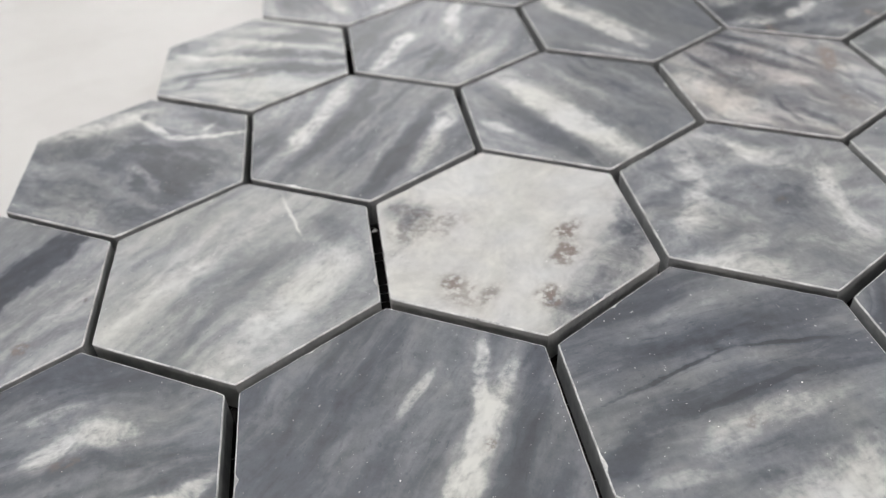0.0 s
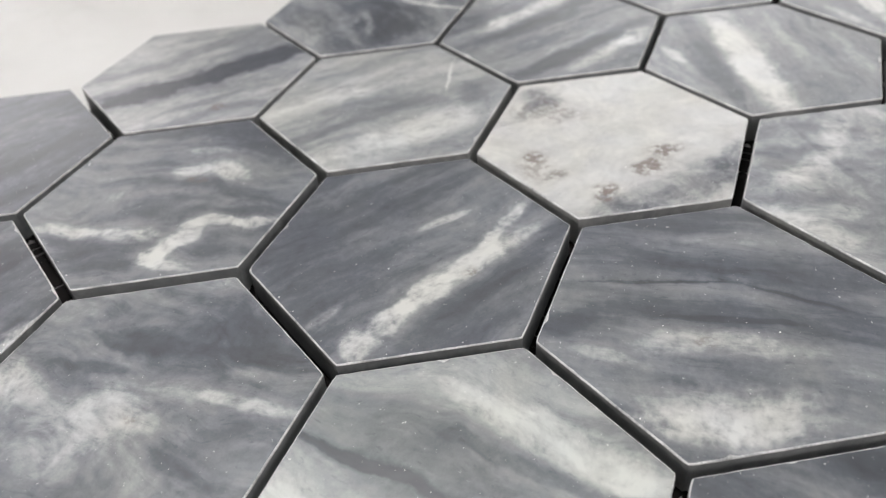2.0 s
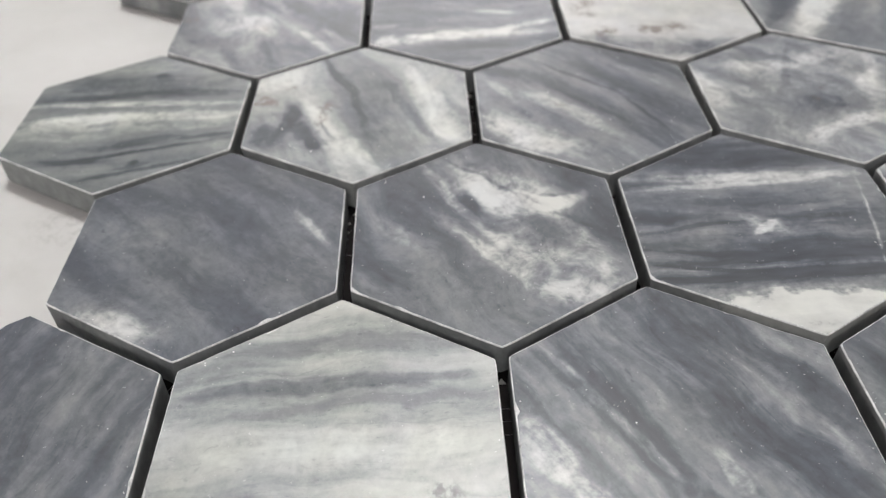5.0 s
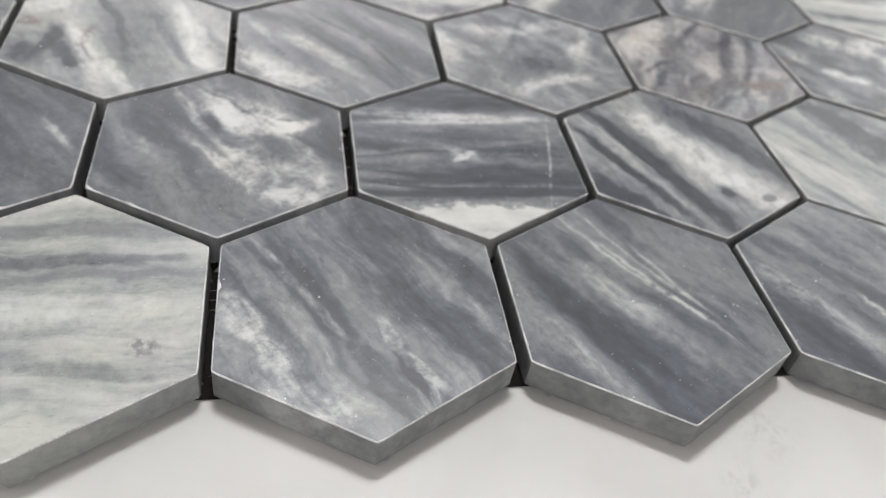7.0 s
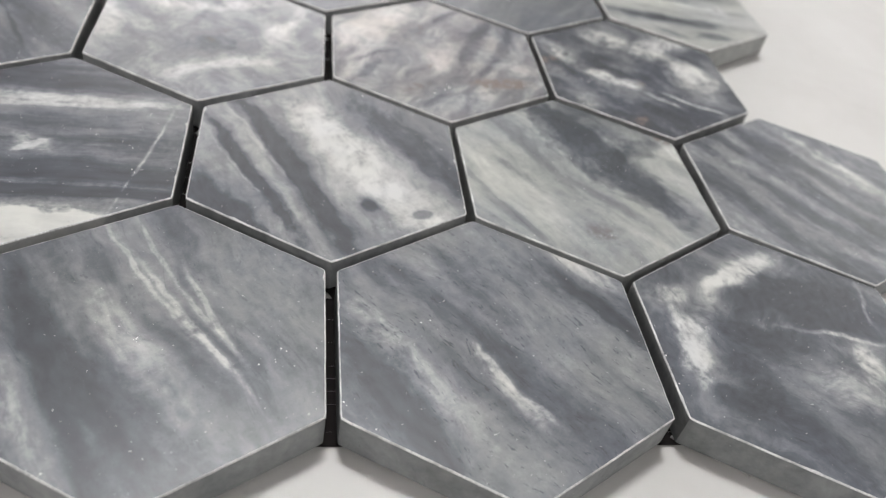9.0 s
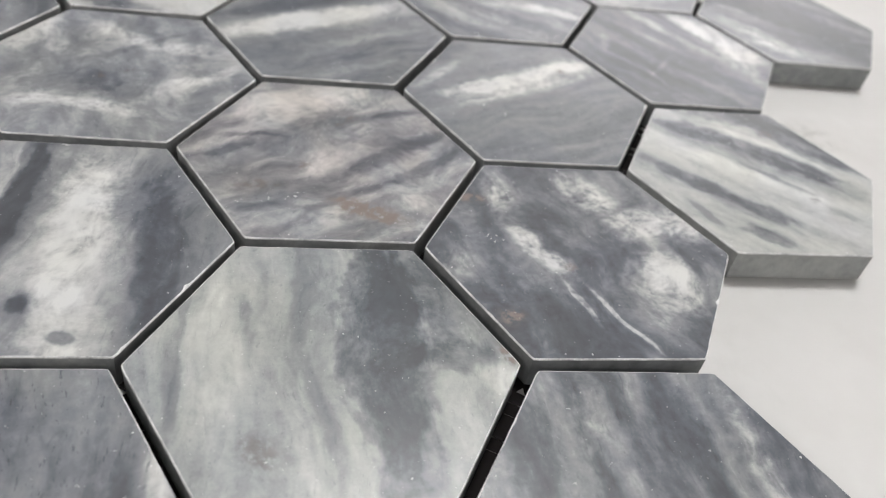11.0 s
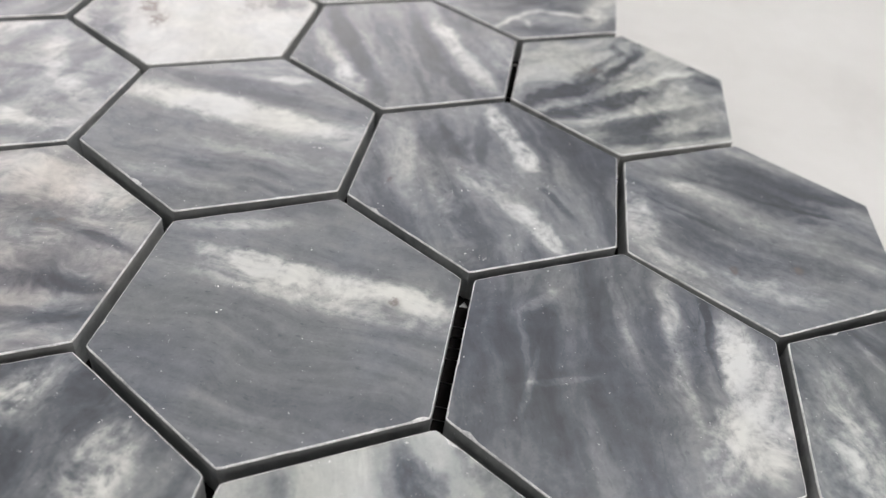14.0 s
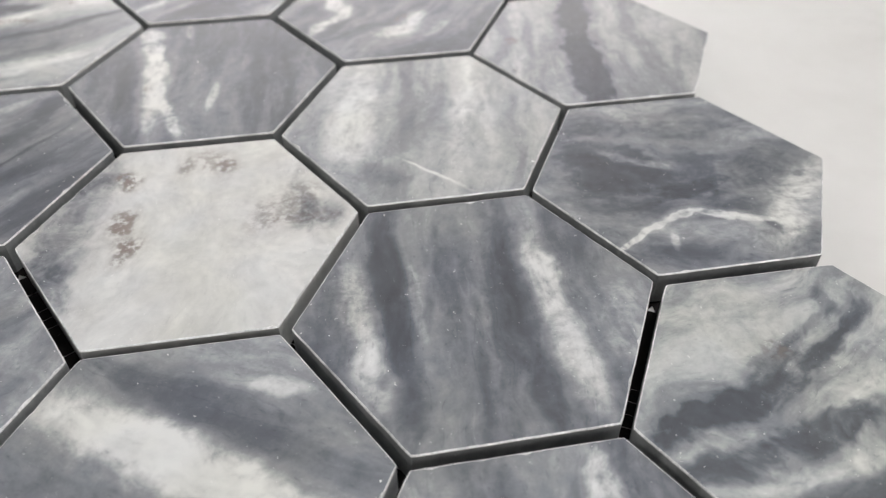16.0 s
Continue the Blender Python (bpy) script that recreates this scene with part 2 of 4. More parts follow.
def white_laminate():
    m, t, b = material("white_marbled_top")
    co = node(t, "ShaderNodeTexCoord").outputs["Object"]
    mm = vec(t, "SCALE", co, 1000.0)
    w = vec(t, "SCALE", vec(t, "SUBTRACT", noise_at(t, mm, 0.02, 3.0, 0.6, True), (0.5, 0.5, 0.5)), 60.0)
    soft = noise_at(t, vec(t, "ADD", mm, w), 0.016, 4.0, 0.6)
    stain = smooth(t, noise_at(t, vec(t, "ADD", mm, (31, 77, 0)), 0.03, 6.0, 0.7), 0.56, 0.75)
    value = calc(t, "ADD", soft, calc(t, "MULTIPLY", noise_at(t, mm, 0.3, 4.0, 0.6), 0.1))
    colour = ramp(t, value, [(0.3, (0.575, 0.563, 0.543)), (0.55, (0.645, 0.636, 0.618)), (0.8, (0.695, 0.69, 0.675))])
    colour = mixed(t, calc(t, "MULTIPLY", stain, 0.25), colour, (0.45, 0.45, 0.42, 1))
    wisps = smooth(t, noise_at(t, vec(t, "ADD", mm, vec(t, "SCALE", w, 0.1)), 0.35, 5.0, 0.7), 0.42, 0.68)
    for x, y, way, length, width in SMUDGES:
        g = t.nodes.new("ShaderNodeGroup")
        g.node_tree = VEIN
        feed(t, g.inputs["Where"], mm)
        feed(t, g.inputs["Fray"], soft)
        g.inputs["Centre"].default_value = (x, y, 0)
        g.inputs["Turn"].default_value = radians(way)
        g.inputs["Long"].default_value, g.inputs["Wide"].default_value, g.inputs["Soft"].default_value = length, width, 0.8
        colour = mixed(t, calc(t, "MULTIPLY", calc(t, "MULTIPLY", g.outputs[0], wisps), 0.42), colour, (0.30, 0.30, 0.28, 1))
    feed(t, b.inputs["Base Color"], colour)
    feed(t, b.inputs["Roughness"], calc(t, "MULTIPLY_ADD", noise_at(t, mm, 0.08, 4.0), 0.2, 0.42))
    return m


def plain(name, colour, rough, vary=0.06, gloss=0.5):
    m, t, b = material(name)
    co = node(t, "ShaderNodeTexCoord").outputs["Object"]
    n = calc(t, "ADD", calc(t, "MULTIPLY", noise_at(t, co, 3.0, 5.0, 0.6), 0.5), calc(t, "MULTIPLY", noise_at(t, co, 60.0, 3.0, 0.6), 0.5))
    lo = tuple(c * (1 - vary) for c in colour)
    hi = tuple(min(1.0, c * (1 + vary)) for c in colour)
    feed(t, b.inputs["Base Color"], ramp(t, n, [(0.3, lo), (0.7, hi)]))
    b.inputs["Roughness"].default_value = rough
    b.inputs["Specular IOR Level"].default_value = gloss
    return m


EDGE = crushed_edge()
TABLE = white_laminate()
WALL = plain("matt_wall_paint", (0.62, 0.61, 0.605), 0.8)
FLOOR = plain("grey_floor_screed", (0.36, 0.35, 0.34), 0.5, 0.15)
GLASS_FIBRE = plain("glass_fibre_net", (0.54, 0.53, 0.52), 0.4, 0.3)
JOINT_BLACK = plain("near_black_film", (0.012, 0.010, 0.010), 0.8, 0.3, 0.1)


# ---- parts ----
def part(name, bm, mats, parent=None, label=""):
    me = bpy.data.meshes.new(name)
    bm.to_mesh(me)
    bm.free()
    for m in mats if isinstance(mats, (list, tuple)) else (mats,):
        me.materials.append(m)
    ob = new(name, me)
    if parent:
        ob.parent = parent
    if label:
        tagged(ob, label)
    return ob


def box(bm, lo, hi):
    v = [bm.verts.new((x, y, z)) for x in (lo[0], hi[0]) for y in (lo[1], hi[1]) for z in (lo[2], hi[2])]
    for f in ((0, 1, 3, 2), (4, 6, 7, 5), (0, 4, 5, 1), (2, 3, 7, 6), (0, 2, 6, 4), (1, 5, 7, 3)):
        bm.faces.new([v[k] for k in f])


# ---- room ----
def slab(name, lo, hi, mat, label, category, kind="structure"):
    bm = bmesh.new()
    box(bm, lo, hi)
    bmesh.ops.recalc_face_normals(bm, faces=bm.faces)
    return tagged(part(name, bm, mat), label, category, kind=kind)


slab("floor", (-5.6, -5.4, -0.85), (5.6, 5.4, -0.75), FLOOR, "plain grey screed floor under the table", "floor")
slab("ceiling", (-5.6, -5.4, 2.1), (5.6, 5.4, 2.2), WALL, "plain white painted ceiling", "ceiling")
slab("wall_north", (-5.6, 5.4, -0.85), (5.6, 5.5, 2.2), WALL, "plain white painted wall", "wall")
slab("wall_south", (-5.6, -5.5, -0.85), (5.6, -5.4, 2.2), WALL, "plain white painted wall", "wall")
slab("wall_west", (-5.7, -5.5, -0.85), (-5.6, 5.5, 2.2), WALL, "plain white painted wall", "wall")
slab("wall_east", (5.6, -5.5, -0.85), (5.7, 5.5, 2.2), WALL, "plain white painted wall", "wall")

# ---- table ----
table = tagged(new("table"), "white table with a faintly clouded stone-look top", "table")
bm = bmesh.new()
box(bm, (-0.62, -0.5, -0.03), (0.68, 0.5, 0.0))
bmesh.ops.recalc_face_normals(bm, faces=bm.faces)
bmesh.ops.bevel(bm, geom=bm.edges[:], offset=0.003, segments=3, affect="EDGES")
part("table_top", bm, TABLE, table)
for x in (-0.57, 0.58):
    for y in (-0.45, 0.4):
        bm = bmesh.new()
        box(bm, (x, y, -0.75), (x + 0.05, y + 0.05, -0.03))
        bmesh.ops.recalc_face_normals(bm, faces=bm.faces)
        part("leg", bm, WALL, table)

# ---- mosaic sheet ----
sheet = tagged(new("mosaic_sheet"), "net-backed sheet of grey veined marble hexagons lying on the white table", "mosaic tile")


def hexagon(rng, chips):
    """A hexagonal stone tile about its centre, from the net up, its arris bruised and nicked along its length."""
    bm = bmesh.new()
    steps, rings = 30, []
    rim = []
    for k in range(6):
        a, b = radians(30 + 60 * k), radians(90 + 60 * k)
        p = Vector((math.cos(a), math.sin(a), 0)) * RADIUS
        q = Vector((math.cos(b), math.sin(b), 0)) * RADIUS
        n = ((p + q) / 2).normalized()
        for j in range(steps):
            rim.append((p.lerp(q, j / steps), n, min(j, steps - j) / steps))
    off = rng.uniform(0, 50)
    for z0, inset in ((0.0, 0.0003), (0.0004, 0.0), (THICK - 0.00024, 0.0), (THICK - 0.00007, 0.00008), (THICK, 0.00022)):
        ring = []
        for p, n, s in rim:
            rough = noise.noise(p * 900 + Vector((off, 0, z0 * 300))) * 0.00005 + noise.noise(p * 260 + Vector((off, 7, 0))) * 0.00004
            nick = max(0.0, noise.noise(p * 420 + Vector((0, off, 3))) - 0.42) * 0.0016 * chips
            cut = inset + (rough if z0 > 0.001 else 0) + (nick if inset > 0.00005 and z0 > 0.001 else 0)
            corner = 0.00012 if s == 0 else 0.0
            ring.append(bm.verts.new((p.x * (1 - corner / RADIUS) - n.x * cut, p.y * (1 - corner / RADIUS) - n.y * cut, z0 - (nick * 0.35 if inset == 0.00008 else 0))))
        rings.append(ring)
    total = len(rim)
    for level in range(len(rings) - 1):
        lower, upper = rings[level], rings[level + 1]
        for k in range(total):
            f = bm.faces.new((lower[k], lower[(k + 1) % total], upper[(k + 1) % total], upper[k]))
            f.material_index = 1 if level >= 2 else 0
            f.smooth = level >= 2
    bm.faces.new(rings[-1]).material_index = 0
    bm.faces.new(rings[0][::-1])
    return bm


def tile(q, r, dx, dy, turn, label, seed, way, tone, contrast, stretch=5.0, fold=1.0, chips=1.0, blush=0.0, spots=0.4, pale=(), threads=(), dark=(), bands=(), marks=()):
    """One hexagon of the sheet: q, r its place in the honeycomb, dx, dy (mm) and turn (degrees) how it was set askew."""
    rng = random.Random(seed)
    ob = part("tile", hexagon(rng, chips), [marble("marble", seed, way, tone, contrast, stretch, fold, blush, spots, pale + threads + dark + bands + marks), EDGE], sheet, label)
    ob.matrix_basis = pose(PITCH * (q + 0.5 * r) + dx / 1000, PITCH * math.sqrt(0.75) * r + dy / 1000, NET, rng.uniform(-0.15, 0.15), rng.uniform(-0.15, 0.15), turn)
    return ob


tile(-2, -1, 0.00, 0.00, 0.00, "mid-grey marble hexagon with faint pale streaks", 1, 66, 0.17, 0.23)
tile(-2, 0, 0.64, 0.04, 0.16, "pale marble hexagon crossed by dark slate bands", 2, 51, 0.56, 0.2, pale=(
    (6.3, -18.8, 46, 10.5, 1.8, 0.5, 0.12, 0),
    (19.3, -4.9, 48, 10.8, 1.8, 0.5, 0.12, 0),
    (2.6, -3.7, 49, 13, 0.7, 0.5, 0.18, 0),
), dark=(
    (-6.1, -12.5, 46, 12.1, 4.2, 0.4, -0.55, 0),
    (9.8, 6.7, 53, 15.8, 4.2, 0.4, -0.55, 0),
    (-8.2, 17.6, 41, 11.6, 1, 0.5, -0.12, 0),
), marks=(
    (14.2, -12.9, 8, 1.6, 1.3, 0.5, -0.15, 0.7),
    (22.3, -2.9, 60, 1, 0.6, 0.5, -0.3, 0.4),
))
tile(-2, 1, 0.14, -0.33, 0.06, "dark slate-grey marble hexagon with a white thread", 3, 143, 0.42, 0.24, fold=1.4, stretch=3, pale=(
    (5.2, -11.2, 116, 3.7, 1.17, 0.6, 0.32, 0),
    (1.7, -5.3, 126, 4.1, 1.17, 0.6, 0.32, 0),
    (-0.8, -5.3, 98, 2.7, 1.04, 0.5, 0.2, 0),
    (18.2, 6.3, 179, 6.5, 0.78, 0.4, 0.55, 0),
    (9.4, 7.3, 162, 3.6, 0.78, 0.4, 0.55, 0),
    (4.6, 10.8, 124, 3.4, 1.04, 0.5, 0.5, 0),
    (0.7, 15.8, 131, 3.7, 1.04, 0.5, 0.5, 0),
    (-3.7, 19.9, -158, 7.5, 3.25, 0.6, 0.32, 0),
    (-15.7, 15.7, -163, 6.7, 3.25, 0.6, 0.32, 0),
    (-9.1, -14.8, 124, 12.4, 3.25, 0.7, 0.14, 0),
    (15.6, 10.6, 50, 2.4, 0.78, 0.5, 0.3, 0),
), dark=(
    (8.8, -10.1, 147, 7.8, 9.1, 0.5, -0.26, 0),
    (-0.9, -0.9, 125, 7.4, 9.1, 0.5, -0.26, 0),
    (2.9, 3.5, 164, 9, 2.6, 0.5, -0.2, 0),
    (-0.1, 18.1, 79, 2.8, 1.04, 0.5, -0.35, 0),
    (15.4, 14.4, 134, 7.1, 1.95, 0.6, -0.15, 0),
))
tile(-2, 2, 0.19, 0.01, -0.39, "pale cream marble hexagon with slate-grey bands", 4, 169, 0.62, 0.24, fold=1.8, stretch=3, blush=-0.25, pale=(
    (5.6, 7.9, 153, 24, 1.56, 0.6, 0.15, 0),
    (-7.6, 2.8, 171, 8.7, 1.2, 0.5, 0.2, 0),
    (-19.6, 7.2, 145, 5.9, 1.2, 0.5, 0.2, 0),
), dark=(
    (18.5, -9.4, 166, 7.3, 2.34, 0.5, -0.42, 0),
    (5.6, -6.4, 168, 7.6, 2.34, 0.5, -0.42, 0),
    (-7, -5.4, 179, 5.7, 1.82, 0.5, -0.35, 0),
    (-16.3, -5.5, -178, 4.8, 1.82, 0.5, -0.35, 0),
    (18.7, -2.7, 160, 8, 2.6, 0.5, -0.4, 0),
    (4, 2.3, 162, 9.4, 2.6, 0.5, -0.4, 0),
    (-15.6, -10.2, 66, 3.1, 1.3, 0.5, -0.22, 0),
    (-4.6, -10.2, 173, 9, 1.04, 0.5, -0.2, 0),
    (-22.2, 10.3, 68, 5.5, 3.9, 0.5, -0.35, 0),
    (12.7, 16.4, 147, 17.8, 1.95, 0.5, -0.22, 0),
    (17.7, -9.9, 165, 8.4, 1.82, 0.5, -0.28, 0),
    (0.8, -8.7, -176, 10.8, 1.82, 0.5, -0.28, 0),
), bands=(
    (12.2, 9.6, 154, 9.2, 4, 0.6, -0.24, 0),
    (-4.1, 16, 163, 10.4, 4, 0.6, -0.24, 0),
), marks=(
    (-2.4, -10.2, 97, 2.2, 2, 0.6, -0.25, 0.4),
))
tile(-2, 3, 0.48, -0.15, 0.94, "mid-grey marble hexagon with pale patches at one side", 5, 104, 0.42, 0.24, pale=(
    (14.6, -17.8, 43, 8.5, 4.16, 0.6, 0.35, 0),
    (-1.6, -13.1, 106, 7.7, 1.69, 0.5, 0.2, 0),
    (14.9, 8.3, 113, 10.7, 3.9, 0.7, 0.15, 0),
    (20.4, -5.9, 101, 5.6, 1.95, 0.5, 0.15, 0),
), dark=(
    (6.6, -5.1, 113, 11, 2.6, 0.5, -0.12, 0),
    (-13.3, -5.3, 109, 15.7, 3.9, 0.6, -0.18, 0),
    (-11.3, 4.3, 112, 8.6, 0.52, 0.5, -0.3, 0),
    (6.6, -11.3, 97, 7.9, 0.65, 0.5, -0.2, 0),
), marks=(
    (14.4, 1.8, 132, 0.7, 1, 0.5, -0.2, 0.5),
    (6, 10.4, 106, 1, 1, 0.5, -0.2, 0.5),
))
tile(-2, 4, 0.13, -0.09, -0.65, "pale green-grey marble hexagon shading to slate", 6, 59, 0.3, 0.23, blush=-0.25, pale=(
    (19.6, -12.9, 59, 19.2, 5.2, 0.58, 0.24, 0),
    (-6.6, -15.7, 59, 5.2, 0.8, 0.58, 0.3, 0),
    (9.1, -13.8, 39, 13.8, 4, 0.6, 0.3, 0),
), dark=(
    (-5.5, 0.5, 62, 23.2, 7.4, 0.58, -0.36, 0),
    (-13.2, 0.9, 38, 12.6, 4, 0.6, -0.18, 0),
))
tile(-1, -2, 0.21, -0.17, 0.14, "dark slate marble hexagon with a pale lower band", 7, 71, 0.18, 0.23, pale=(
    (-6.8, 4.7, 64, 23, 1.5, 0.58, 0.19, 0),
    (16.7, -9.3, 63, 23.5, 2.9, 0.48, 0.6, 0),
), dark=(
    (-0.3, -0.3, 66, 24.5, 6.3, 0.58, -0.17, 0),
    (-1.7, -11.5, 92, 14, 2.2, 0.5, -0.2, 0),
    (3.9, 11.1, 60, 13.2, 2.2, 0.5, -0.2, 0),
))
tile(-1, -1, -0.32, 0.30, 0.04, "slate-grey marble hexagon with a white zigzag vein", 8, 17, 0.34, 0.22, fold=1.6, pale=(
    (-0.7, 7.7, 46, 3.8, 2.7, 0.5, 0.42, 0),
    (6.5, 9.9, -3, 5.5, 2.7, 0.5, 0.42, 0),
    (-2.3, 14.8, 10, 5, 1.35, 0.5, 0.25, 0),
    (-12.4, -15.2, 10, 8, 1.89, 0.6, 0.32, 0),
    (0.7, -12.7, 12, 6.9, 1.89, 0.6, 0.32, 0),
    (8.5, -15.3, 53, 3.4, 2.29, 0.45, 0.5, 0),
    (10.2, -9.3, 92, 4, 2.29, 0.45, 0.5, 0),
    (13.5, -4.7, 12, 4.7, 1.49, 0.5, 0.42, 0),
    (20.8, -2.2, 27, 4.1, 1.49, 0.5, 0.42, 0),
    (11.3, -17.5, -4, 5, 1.62, 0.5, 0.45, 0),
    (-4.1, -1.5, 24, 8, 1.35, 0.6, 0.15, 0),
), dark=(
    (11.7, 18.6, -12, 9.7, 4.05, 0.6, -0.12, 0),
    (-2.7, -20.9, -2, 9.7, 3.38, 0.6, -0.12, 0),
), marks=(
    (2.1, 4.7, 3, 2.2, 1, 0.5, -0.1, 0.4),
))
tile(-1, 0, 0.09, 0.17, 0.24, "light green-grey marble hexagon with soft diagonal streaks", 9, 42, 0.6, 0.18, blush=-0.12, pale=(
    (9.8, -9.3, 51, 20.9, 3.8, 0.58, 0.29, 0),
    (-9.3, 0.5, 45, 19.2, 2.6, 0.58, 0.17, 0),
    (9.5, 13.9, -77, 5.1, 0.3, 0.78, 0.6, 0),
    (-13.1, 1.8, 58, 18.8, 2.1, 0.58, 0.14, 0),
    (15, -8.1, 50, 15.1, 2.6, 0.58, 0.18, 0),
), dark=(
    (19, 5.8, -55, 8.3, 3.2, 0.58, -0.19, 0),
    (-10.1, 13.4, 49, 13, 3.2, 0.58, -0.12, 0),
    (0.7, -4.6, 53, 19.6, 1.6, 0.58, -0.12, 0),
))
tile(-1, 1, -0.19, 0.12, 0.35, "grey marble hexagon with upright dark and pale streaks", 10, 55, 0.36, 0.24, stretch=6, pale=(
    (13.6, -12.5, 59, 8.7, 2.86, 0.6, 0.32, 0),
    (19.7, 0.2, 71, 7.2, 2.86, 0.6, 0.32, 0),
    (-11.9, 1.8, 61, 10.1, 2.86, 0.6, 0.3, 0),
    (-3.6, 17.1, 62, 9.4, 2.86, 0.6, 0.3, 0),
    (-14.1, 0.8, 96, 4.2, 2.08, 0.5, 0.3, 0),
    (-14.4, 16.4, 49, 8.8, 3.25, 0.5, 0.18, 0),
    (6.5, -7.3, 60, 9.5, 1.04, 0.6, 0.18, 0),
    (3, 5.5, 54, 12.1, 0.78, 0.6, 0.12, 0),
), dark=(
    (5.8, -15.2, 50, 11.5, 2.86, 0.5, -0.2, 0),
    (16.8, 2.1, 65, 11.6, 2.86, 0.5, -0.2, 0),
    (-2.4, -8.2, 51, 11.5, 3.9, 0.5, -0.08, 0),
    (10.6, 7.9, 51, 11.6, 3.9, 0.5, -0.08, 0),
    (-7.3, 1.6, 55, 16.4, 2.34, 0.5, -0.18, 0),
    (3.8, 18.2, 61, 6, 2.34, 0.5, -0.18, 0),
))
tile(-1, 2, 0.06, -0.09, -0.02, "blue-grey marble hexagon with white diagonal veins", 11, 55, 0.36, 0.24, fold=1.3, pale=(
    (-15.7, -9.3, 62, 7.8, 2.24, 0.5, 0.42, 0),
    (-9.9, 0.8, 56, 5.2, 2.24, 0.5, 0.42, 0),
    (5.1, 9.9, 83, 4.1, 2.38, 0.5, 0.45, 0),
    (6.8, 17.7, 73, 4.9, 2.38, 0.5, 0.45, 0),
    (2.6, -0.1, 78, 6.1, 3.5, 0.6, 0.28, 0),
    (14, -0, 54, 13, 2.1, 0.7, 0.2, 0),
    (7.4, -15.8, 42, 10.7, 2.8, 0.7, 0.14, 0),
), dark=(
    (-15.9, 9.8, 52, 19.1, 5.6, 0.6, -0.1, 0),
    (-2.3, 13.6, 69, 6.8, 1.12, 0.5, -0.22, 0),
    (-3.2, -12.8, 63, 6.5, 1.12, 0.5, -0.2, 0),
    (-9, -9.1, 39, 10.6, 1.68, 0.5, -0.15, 0),
), marks=(
    (15.2, -12, 98, 0.4, 0.8, 0.5, -0.3, 0.4),
    (2.9, -4.6, 111, 0.6, 0.7, 0.5, -0.3, 0.4),
))
tile(-1, 3, -0.12, -0.09, -0.10, "dark slate marble hexagon with a pale green side", 12, 42, 0.29, 0.2, fold=1.3, pale=(
    (-16.2, 10.2, 34, 8.8, 2.8, 0.6, 0.3, 0),
    (1.5, 17.6, 15, 13, 2.8, 0.6, 0.3, 0),
    (-9.5, 21.9, 17, 10.8, 4.2, 0.6, 0.3, 0),
    (6, -13.9, 41, 8, 0.63, 0.5, 0.16, 0),
    (7.5, -6.1, 141, 5.6, 0.63, 0.5, 0.16, 0),
    (10.7, -9.3, 23, 6.4, 0.63, 0.5, 0.16, 0),
    (-4.3, -18, -7, 5.5, 1.12, 0.5, 0.2, 0),
    (21.1, 2.3, 72, 5, 1.96, 0.7, 0.12, 0),
    (-18.1, -1.8, 36, 10.1, 1.5, 0.6, 0.25, 0),
    (-5.2, 8.1, 39, 8.2, 1.5, 0.6, 0.25, 0),
    (-13.6, 13.5, 29, 8.8, 4, 0.5, 0.29, 0),
    (-2.3, 20.4, 34, 6.2, 4, 0.5, 0.29, 0),
), threads=(
    (-11.5, -6.6, 43, 11.1, 1, 0.5, 0.2, 0),
), dark=(
    (-0.9, -7.1, 24, 16.1, 5.6, 0.7, -0.08, 0),
    (3.2, -16.5, 45, 14.3, 6, 0.7, -0.1, 0),
    (-17.8, 5.8, 36, 13.5, 0.8, 0.5, -0.25, 0),
))
tile(0, -2, -0.07, -0.27, 0.17, "mottled pale grey marble hexagon with a rust mark", 13, 176, 0.44, 0.24, fold=1.5, stretch=4, pale=(
    (-4.2, -6.6, 39, 7.6, 5.85, 0.7, 0.28, 0),
    (-18.6, -2.2, -14, 6.1, 2.6, 0.5, 0.28, 0),
    (1.3, -1.1, -19, 5.4, 2.86, 0.5, 0.22, 0),
    (15.8, 5.4, 2, 9.4, 1.17, 0.6, 0.28, 0),
), dark=(
    (-7.1, 10.3, 7, 10.1, 2.34, 0.6, -0.2, 0),
    (10.4, 13.1, 11, 9.7, 2.34, 0.6, -0.2, 0),
    (9.1, 17.8, -8, 14.9, 3.9, 0.6, -0.14, 0),
    (17.1, -4.1, 7, 7, 3.9, 0.6, -0.14, 0),
    (-8.2, 4.5, 9, 7.1, 1.3, 0.5, -0.2, 0),
), marks=(
    (-14.1, -17, 55, 2.4, 1.4, 0.58, -0.18, 0.7),
    (2.1, -1.9, -13, 1, 1.2, 0.5, -0.1, 0.4),
))
